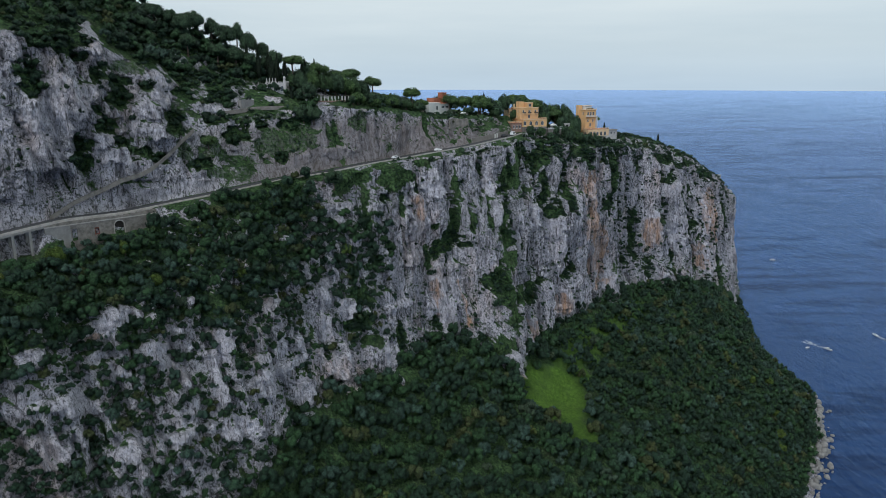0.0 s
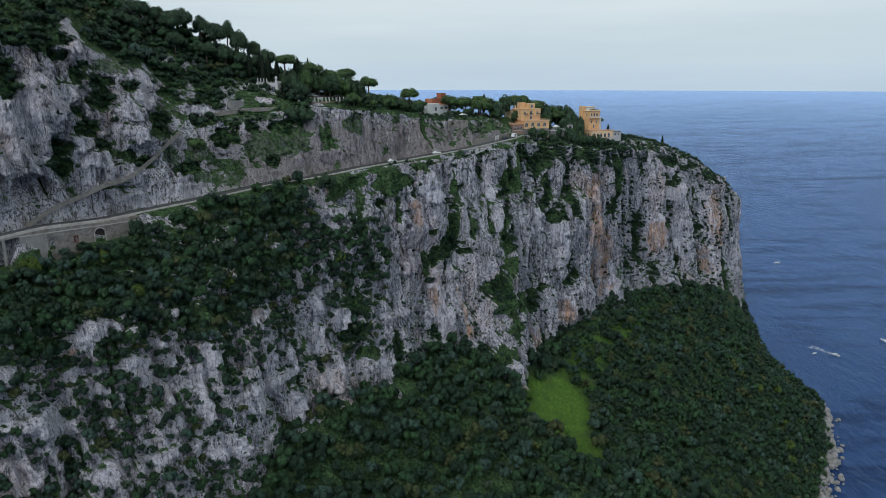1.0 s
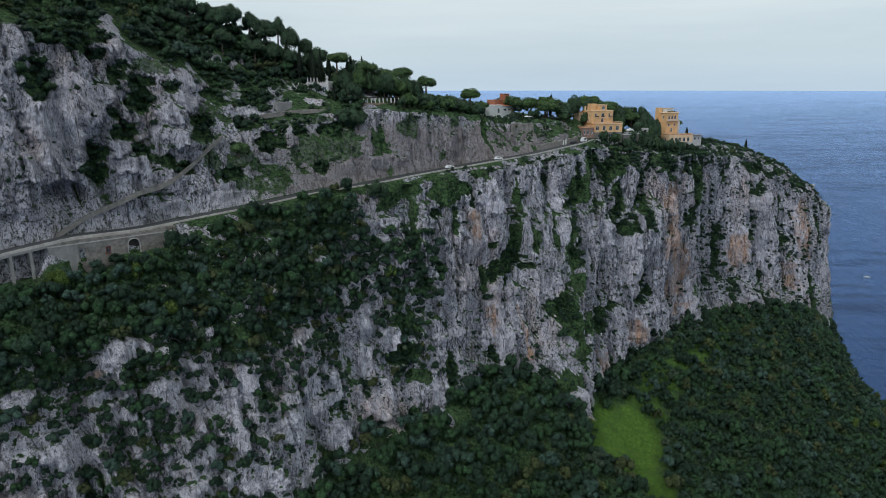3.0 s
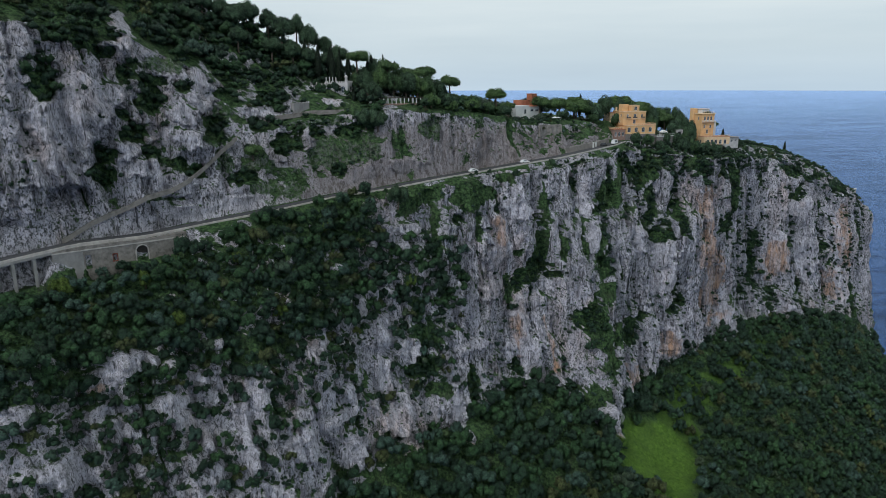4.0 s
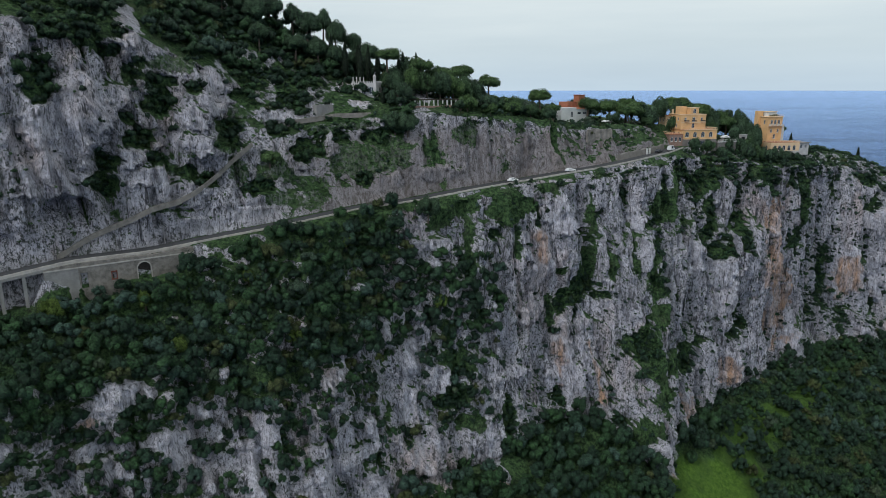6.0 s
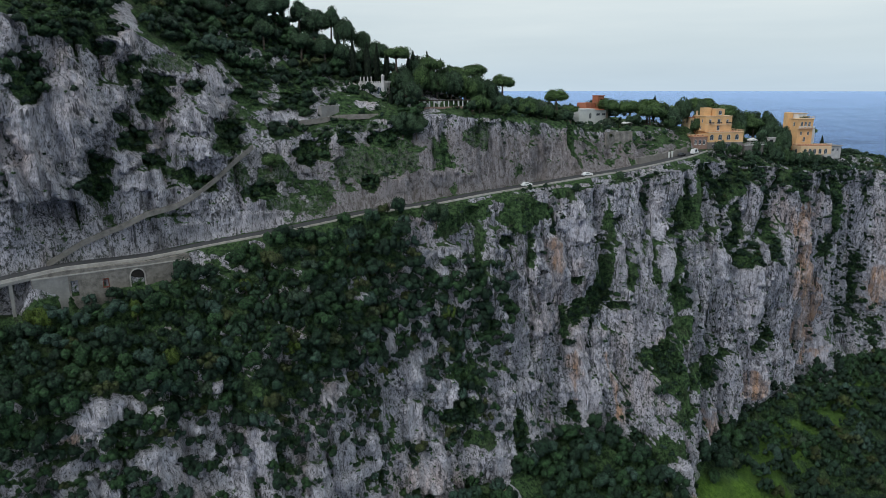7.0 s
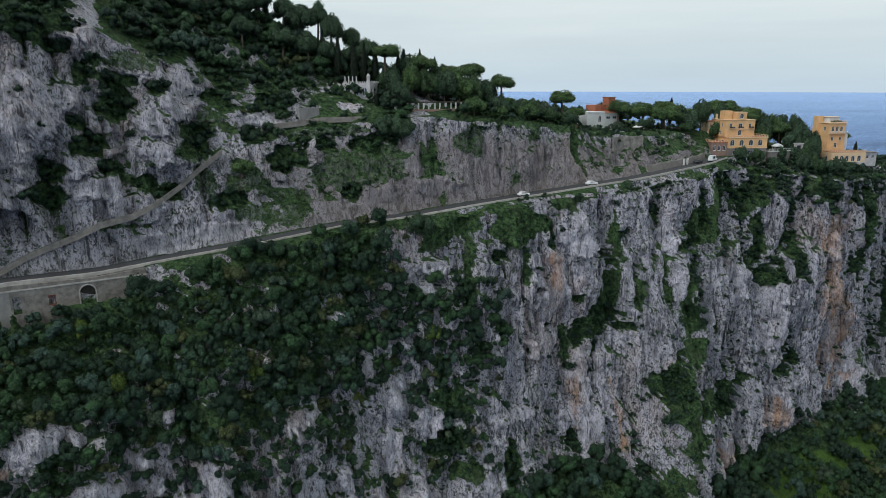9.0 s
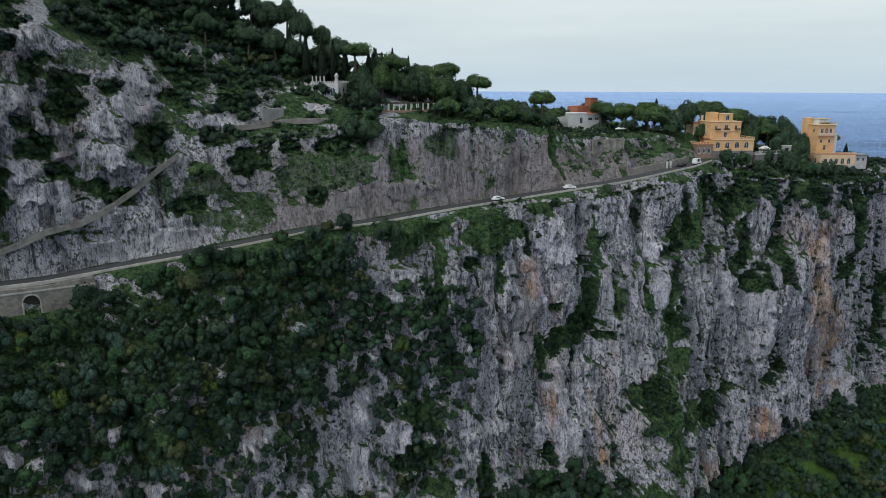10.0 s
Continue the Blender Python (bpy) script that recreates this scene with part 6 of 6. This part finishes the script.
def umbrella_pine(s, out, top, r, seed, label="umbrella pine with a flat dark green crown and bare trunk", flat=0.55, leaf=None):
    rng = np.random.default_rng(seed)
    z = land_z(s, out)
    high = max(4.0, top - z)
    tree = thing("pine_tree", Matrix.Translation(place(s, out, z)) @ pose(0, 0, 0, 0, 0, float(rng.uniform(0, 360))), label, "tree", "umbrella pines")
    lean = rng.uniform(-0.6, 0.6, 2)
    deep = min(r * flat * 1.15, high * 0.4)
    base = high - deep
    tips = [(lean[0] + math.cos(a) * r * 0.55, lean[1] + math.sin(a) * r * 0.55, base + deep * 0.25) for a in rng.uniform(0, 2 * math.pi, 6)]
    trunk_and_limbs(tree, high, lean, 0.16 + 0.05 * r, tips, min(0.8, (base - 0.15 * r) / high))
    v, q, t = crown_shape(seed, 26, 1400, 1.0, 0.06, 0.66)
    v = v * (r, r, deep * 1.05) + (lean[0], lean[1], base)
    part_arrays("crown", v, q, t, leaf or LEAF_PINE, tree)


def broad_tree(s, out, r, seed, tall=1.1, leaf=None, label="round-headed evergreen oak with dense dark foliage", group="evergreen oaks", z=None):
    rng = np.random.default_rng(seed)
    z = land_z(s, out) if z is None else z
    tree = thing("oak_tree", Matrix.Translation(place(s, out, z)) @ pose(0, 0, 0, 0, 0, float(rng.uniform(0, 360))), label, "tree", group)
    high = r * 2 * tall
    tips = [(math.cos(a) * r * 0.5, math.sin(a) * r * 0.5, high * 0.55) for a in rng.uniform(0, 2 * math.pi, 5)]
    trunk_and_limbs(tree, high, (0, 0), 0.08 + 0.04 * r, tips, 0.35)
    v, q, t = crown_shape(seed, 15, 1250, 1.0, 0.056, 0.68)
    v2, q2, t2 = crown_shape(seed + 1, 8, 160, 1.0, 0.09, 0.5)
    v, q, t = merge([(v * (r, r, high * 0.62) + (0, 0, high * 0.38), q, t), (v2 * (r * 0.85, r * 0.85, -high * 0.28) + (0, 0, high * 0.42), q2, t2)])
    part_arrays("crown", v, q, t, leaf or LEAF_DARK, tree)


def cypress(s, out, top, r, seed):
    rng = np.random.default_rng(seed)
    z = land_z(s, out)
    high = max(4.0, top - z)
    tree = thing("cypress_tree", Matrix.Translation(place(s, out, z)), "slender dark cypress with a pointed tip", "tree", "cypresses")
    n = 420
    u = rng.uniform(0, 1, n) ** 0.85
    a = rng.uniform(0, 2 * np.pi, n)
    w = r * np.clip(np.sin(np.pi * (0.12 + 0.88 * u)) ** 0.7 * (1.15 - 0.55 * u), 0.03, None) * rng.uniform(0.75, 1.08, n)
    p = np.stack([np.cos(a) * w, np.sin(a) * w, high * (0.06 + 0.94 * u)], 1)
    size = rng.uniform(0.16, 0.34, (n, 1))
    side = np.stack([-np.sin(a), np.cos(a), rng.normal(0, 0.3, n)], 1) * size * 0.7
    rise = np.stack([np.cos(a) * 0.25, np.sin(a) * 0.25, np.ones(n)], 1) * size * 1.5
    v = np.stack([p - rise, p + side, p + rise, p - side], 1).reshape(-1, 3)
    core = ICO_V * (r * 0.75, r * 0.75, high * 0.45) + (0, 0, high * 0.5)
    part_arrays("crown", np.concatenate([v, core]), np.arange(n * 4).reshape(-1, 4), ICO_F + n * 4, LEAF_CYPRESS, tree)
    part_arrays("trunk", *tube_arrays([(0, 0, -1), (0, 0, high * 0.3)], [0.22, 0.15], 6), NO_TRIS, BARK, tree)


def plant_ridge():
    # pines behind the ruined house and along the garden
    for k, (s, out, top, r) in enumerate((
            (128, -26, 257.6, 5.2), (139, -20, 253.5, 4.6), (148, -22, 250.5, 4.4), (158, -22, 252.0, 5.8), (154, -27, 251.0, 4.8), (168, -16, 248.0, 5.4), (200, -20, 242.2, 5.6),
            (200, -12, 236.2, 3.6), (228, -19, 238.4, 6.0), (236, -14, 237.6, 6.8), (242, -7, 235.5, 5.8), (247, -13, 238.0, 7.2), (253, -18, 237.4, 6.4), (286, -16, 238.2, 8.6), (299, -12, 235.0, 7.0),
            (292, -8, 233.5, 6.6), (304, 2, 228.5, 5.0), (336, 4, 224.5, 3.6), (342, 9, 223.5, 3.4), (188, -26, 239.0, 4.6), (275, -22, 234.5, 5.5))):
        umbrella_pine(s, out, top, r, 400 + k)
    # taller pines on the skyline of the hill
    for k, (s, out, top, r) in enumerate((
            (78, -58, 279, 4.4), (85, -56, 276.5, 3.8), (88, -52, 275, 4.6), (95, -56, 276.5, 4.8), (103, -54, 273.5, 3.6), (107, -50, 271, 4.8), (114, -51, 271.5, 4.2),
            (117, -47, 268, 4.6), (124, -46, 264, 4.0), (86, -44, 266, 3.6), (98, -41, 262, 4.2), (106, -38, 261, 4.2), (72, -52, 272, 4.4), (112, -36, 259, 3.8), (129, -44, 260, 4.4), (121, -38, 257, 4.0))):
        umbrella_pine(s, out, top, r, 450 + k, "maritime pine with a full rounded crown on the hill's skyline", 1.15, LEAF_DARK)
    for k, (s, out, top, r) in enumerate((
            (117, -27, 257, 1.5), (122, -30, 258.5, 1.3), (120, -34, 259, 1.6), (114, -33, 260, 1.5), (131.5, -24, 255, 1.4), (134, -25, 256, 1.7), (137.5, -31, 256, 1.3), (140, -32, 255, 1.2),
            (143, -30, 256.3, 1.4), (149, -30, 253.8, 1.1), (126, -30, 256, 1.5), (119.5, -15.5, 241.5, 0.9), (122.5, -14.5, 241.5, 0.9), (135.5, -20, 249, 1.2), (460, -3, 205, 1.0), (357, 7, 218.5, 1.2), (110, -36, 262, 1.5))):
        cypress(s, out, top, r, 500 + k)
    # a spruce-like conifer behind the large villa
    cypress(262, -22, 239.0, 1.9, 540)
    garden = [
        (124, -10, 4.6, 1.0, None), (118, -5, 4.4, 0.9, None), (122, -3, 4.4, 0.8, None), (146, -5, 2.6, 0.8, None), (150, -6, 3.6, 0.9, LEAF_PINE),
        (160, -5, 3.6, 0.9, None), (175, -8, 4.2, 0.9, LEAF_MID), (183, -10, 4.2, 0.9, LEAF_GREY), (190, -11, 3.6, 0.8, LEAF_MID),
        (217.5, -8, 2.5, 0.8, LEAF_GREY), (232, -7, 3.2, 0.9, None), (250, -3, 4.6, 0.9, None), (254, -8, 5.0, 1.0, None),
        (246, 0, 3.0, 0.8, LEAF_MID),
    ]
    villas = [
        (296, 0, 4.6, 1.0, None), (301, 10, 4.2, 0.9, None), (309, 8, 4.8, 1.0, None), (313, 3, 4.6, 1.1, None), (288, 4, 4.0, 1.0, LEAF_MID),
        (281, 2, 3.6, 1.0, None), (318, -6, 5.0, 1.0, None), (262, -6, 4.6, 1.0, None), (267, 0, 4.0, 1.0, LEAF_MID), (273, -4, 4.4, 1.1, None),
        (279, -6, 4.6, 1.0, None), (306, -4, 4.6, 1.1, LEAF_PINE), (322, 0, 4.2, 1.0, None), (328, 4, 3.8, 1.0, None), (343, 2, 2.2, 1.3, None),
        (352, 0, 2.4, 1.0, None), (364, 5, 2.4, 1.1, None), (310, -10, 4.8, 1.0, None),
    ]
    cliff_edge = [
        (285, 16, 2.6, 0.9, None), (291, 18, 2.8, 1.0, None), (297, 19, 3.0, 1.0, LEAF_MID), (303, 19, 2.8, 1.0, None),
        (312, 12, 4.2, 1.2, None), (307, 15, 3.6, 1.1, None), (318, 9, 3.4, 1.1, LEAF_MID),
        (262, 14, 2.6, 0.9, None), (268, 17, 2.8, 0.9, LEAF_MID), (274, 20, 2.6, 0.9, None), (281, 23, 3, 0.9, None), (288, 25, 2.8, 1, None),
        (295, 25, 3, 0.9, LEAF_MID), (302, 25, 2.8, 0.9, None), (310, 24, 3, 0.9, None), (318, 24, 2.6, 0.9, None), (326, 22, 2.8, 0.9, None),
    ]
    for k, (s, out, r, tall, leaf) in enumerate(garden + villas + cliff_edge):
        broad_tree(s, out, r, 560 + k, tall * (1.45 if 260 < s < 325 else 1.0), leaf)
    for k, (s, out, r) in enumerate(((127, -19, 4.2), (133, -17, 4.4), (138, -15, 4.6), (144, -15, 4.8), (150, -15, 4.6), (156, -16, 5.0), (162, -17, 4.6), (166, -11, 3.8), (146, -22, 5.0),
                                     (133, -26, 5.0), (140, -26, 5.2), (128, -24, 4.0), (153, -22, 4.8), (170, -4, 3.4), (178, -2, 3.0), (188, -2, 3.2), (157, -1, 2.8))):
        broad_tree(s, out, r, 700 + 2 * k, 1.15 if r > 4 else 0.85, (LEAF_DARK, LEAF_PINE, LEAF_MID)[k % 3])
    broad_tree(118.5, 14.6, 3.6, 600, 1.2, None, "large round dark bush standing alone beside the parapet", "round bushes", 200.2)
    broad_tree(196, 19, 2.6, 601, 0.9, None, "round dark bush beside the parapet", "round bushes", 208.5)
    broad_tree(74, -9, 3.8, 602, 0.6, LEAF_PINE, "low spreading yellow-green pine on the slope", "umbrella pines", 219.5)
    # young yellow-green trees among the dark wood
    for k, (s, z, r) in enumerate(((35, 175, 2.6), (66, 172, 2.2), (119, 172, 2.4), (8, 186, 3.0), (30, 186, 2.4), (58, 189, 1.8), (90, 195, 2.2))):
        out = land_out(s, z, "rim", "lower_face")
        broad_tree(s, out + 1.0, r, 620 + k, 1.2, LEAF_LIME, "young yellow-green tree standing out of the dark wood", "yellow-green trees", z - 1)
    for k, (s, out, r) in enumerate(((405, 108, 3.2), (430, 112, 2.8), (400, 128, 3.0), (376, 138, 3.0), (366, 142, 2.8), (398, 96, 2.6))):
        broad_tree(s, out, r, 640 + k, 1.1, LEAF_LIME, "young yellow-green tree standing out of the dark wood", "yellow-green trees", land_z(s, out) + 1.5)


plant_ridge()


# ======================================================================
# shore rocks, boats, vehicles
# ======================================================================
SHORE_ROCK = plain("pale_shore_rock", (0.25, 0.242, 0.23), 0.85, 0.5, 0.4)


def boulder_mesh(seed):
    rng = np.random.default_rng(seed)
    v, f = icosphere(2)
    n = fbm(v * 1.3 + seed * 7.1, 3, seed)
    w = v * (0.7 + 0.75 * n)[:, None] * rng.uniform(0.7, 1.2, 3)
    me = poly_mesh("boulder", w, np.zeros((0, 4), int), f)
    me.materials.append(SHORE_ROCK)
    return me


BOULDERS = [boulder_mesh(k) for k in range(7)]


def shore_rocks():
    rng = np.random.default_rng(9)
    for k in range(150):
        s = float(rng.uniform(352, 505))
        edge = float(np.interp(s, ALONG, LINES["shore"][0]))
        off = float(rng.normal(0.5, 3.2))
        r = float(0.7 + 2.6 * rng.uniform(0, 1) ** 2.2)
        if 478 < s < 492:
            off, r = float(rng.uniform(-2, 13)), r * 1.1
        ob = new("boulder", BOULDERS[k % 7])
        z = max(-0.2, land_z(s, edge + off, "low_wood", "sea_bed"))
        ob.matrix_world = Matrix.Translation(place(s, edge + off, z)) @ pose(0, 0, 0, *(float(a) for a in rng.uniform(0, 360, 3))) @ Matrix.Diagonal((r, r, r * 0.8, 1))
        tagged(ob, "pale grey limestone boulder at the water's edge", "boulder", "shore boulders")


WAKE = plain("foam", (0.55, 0.6, 0.66), 0.6, 0.2, 0.3)


def boat(x, y, turn, size, wake):
    b = thing("motorboat", pose(x, y, 0.0, 0, 0, turn), "small white motorboat on the open water", "boat", "motorboats")
    bm = bmesh.new()
    rows = []
    for t, w, d in ((-1, 0.32, 0.28), (-0.4, 0.36, 0.3), (0.3, 0.32, 0.33), (0.75, 0.18, 0.4), (1.0, 0.02, 0.46)):
        rows.append([bm.verts.new((t * size, k * w * size, z)) for k, z in ((-1, d * size * 0.8), (-0.7, -0.1), (0.7, -0.1), (1, d * size * 0.8))])
    for a, c in zip(rows, rows[1:]):
        for k in range(4):
            bm.faces.new((a[k], a[(k + 1) % 4], c[(k + 1) % 4], c[k]))
    bm.faces.new(rows[0])
    part("hull", bm, WHITE_WALL, b)
    part("cabin", boxes((-0.4 * size, 0.25 * size, -0.2 * size, 0.2 * size, 0.2 * size, 0.5 * size), bevel=0.05), WHITE_WALL, b)
    part("windscreen", boxes((0.25 * size, 0.3 * size, -0.2 * size, 0.2 * size, 0.25 * size, 0.48 * size)), GLASS, b)
    if wake:
        rng = np.random.default_rng(int(x))
        bm = bmesh.new()
        for k in range(90):
            d = float(rng.uniform(1, wake))
            side = float(rng.choice((-1, 1))) * (0.5 + d * 0.16) * float(rng.uniform(0.2, 1.1))
            w = float(rng.uniform(0.4, 1.3))
            px, py = -d, side
            v = [bm.verts.new((px + a, py + c, 0.12)) for a, c in ((-w, 0), (0, -0.3 * w), (w, 0.1), (0.1, 0.35 * w))]
            bm.faces.new(v)
        foam = new("foam", bpy.data.meshes.new("foam"))
        bm.to_mesh(foam.data)
        bm.free()
        foam.data.materials.append(WAKE)
        foam.matrix_world = pose(x, y, 0.0, 0, 0, turn)
        tagged(foam, "white foam wake spreading behind a motorboat", "wake", kind="stuff")


TYRE = plain("tyre_rubber", (0.02, 0.02, 0.02), 0.9, 0.2, 3)


def vehicle(s, lane, length, high, paint, label, name, bed=False):
    o0, o1 = road_at(s - 2), road_at(s + 2)
    q0, q1 = place(s - 2, (o0[0] + o0[1]) / 2 + lane, o0[2]), place(s + 2, (o1[0] + o1[1]) / 2 + lane, o1[2])
    way = q1 - q0
    m = Matrix.Translation(q0.lerp(q1, 0.5) + Vector((0, 0, 0.12))) @ pose(0, 0, 0, 0, 0, math.degrees(math.atan2(way.y, way.x)))
    car = thing(name, m, label, "car" if name == "car" else "van")
    h = length / 2
    bm = bmesh.new()
    box(bm, -h, h, -0.85, 0.85, 0.35, 0.95 if name == "car" else 1.1, bevel=0.12)
    part("body", bm, paint, car)
    top = bmesh.new()
    v = box(top, -h * (0.7 if name == "car" else 0.97), h * (0.35 if name == "car" else 0.6), -0.78, 0.78, 0.95 if name == "car" else 1.1, high)
    for w in v[4:]:
        w.co.x *= 0.82 if name == "car" else 0.96
        w.co.y *= 0.88
    cabin = part("cabin", top, paint, car)
    part("side_window", boxes((-h * 0.5, h * 0.22, -0.80, -0.765, 1.05, high - 0.18), (-h * 0.5, h * 0.22, 0.765, 0.80, 1.05, high - 0.18)), GLASS, cabin)
    part("windscreen", boxes((h * (0.31 if name == "car" else 0.58), h * (0.36 if name == "car" else 0.63), -0.7, 0.7, 1.0, high - 0.15)), GLASS, cabin)
    for x in (-h * 0.62, h * 0.62):
        for y in (-0.85, 0.65):
            bm = cylinder(bmesh.new(), 0, 0, 0, 0.2, 0.33, None, 14)
            part("wheel", bm, TYRE, car, m=pose(x, y + 0.2, 0.33, 90))


shore_rocks()
boat(365.7, 589.3, -60, 3.6, 26)
boat(433.3, 625.9, 100, 3.4, 26)
boat(348.1, 593.4, 20, 2.4, 0)
boat(470.8, 918.3, 170, 3.4, 0)
CAR_WHITE = plain("white_car_paint", (0.7, 0.7, 0.7), 0.35, 0.1, 1, 0.5)
CAR_DARK = plain("dark_car_paint", (0.03, 0.033, 0.04), 0.3, 0.1, 1, 0.5)
vehicle(246, 1.2, 5.0, 2.2, CAR_WHITE, "white delivery van on the road under the villa", "van")
vehicle(184, 1.0, 4.1, 1.45, CAR_WHITE, "small white car driving on the coast road", "car")
vehicle(158, 1.0, 4.0, 1.45, CAR_WHITE, "small white hatchback on the coast road", "car")
vehicle(238.5, -1.2, 4.2, 1.45, CAR_DARK, "dark small car parked by the roadside wall", "car")
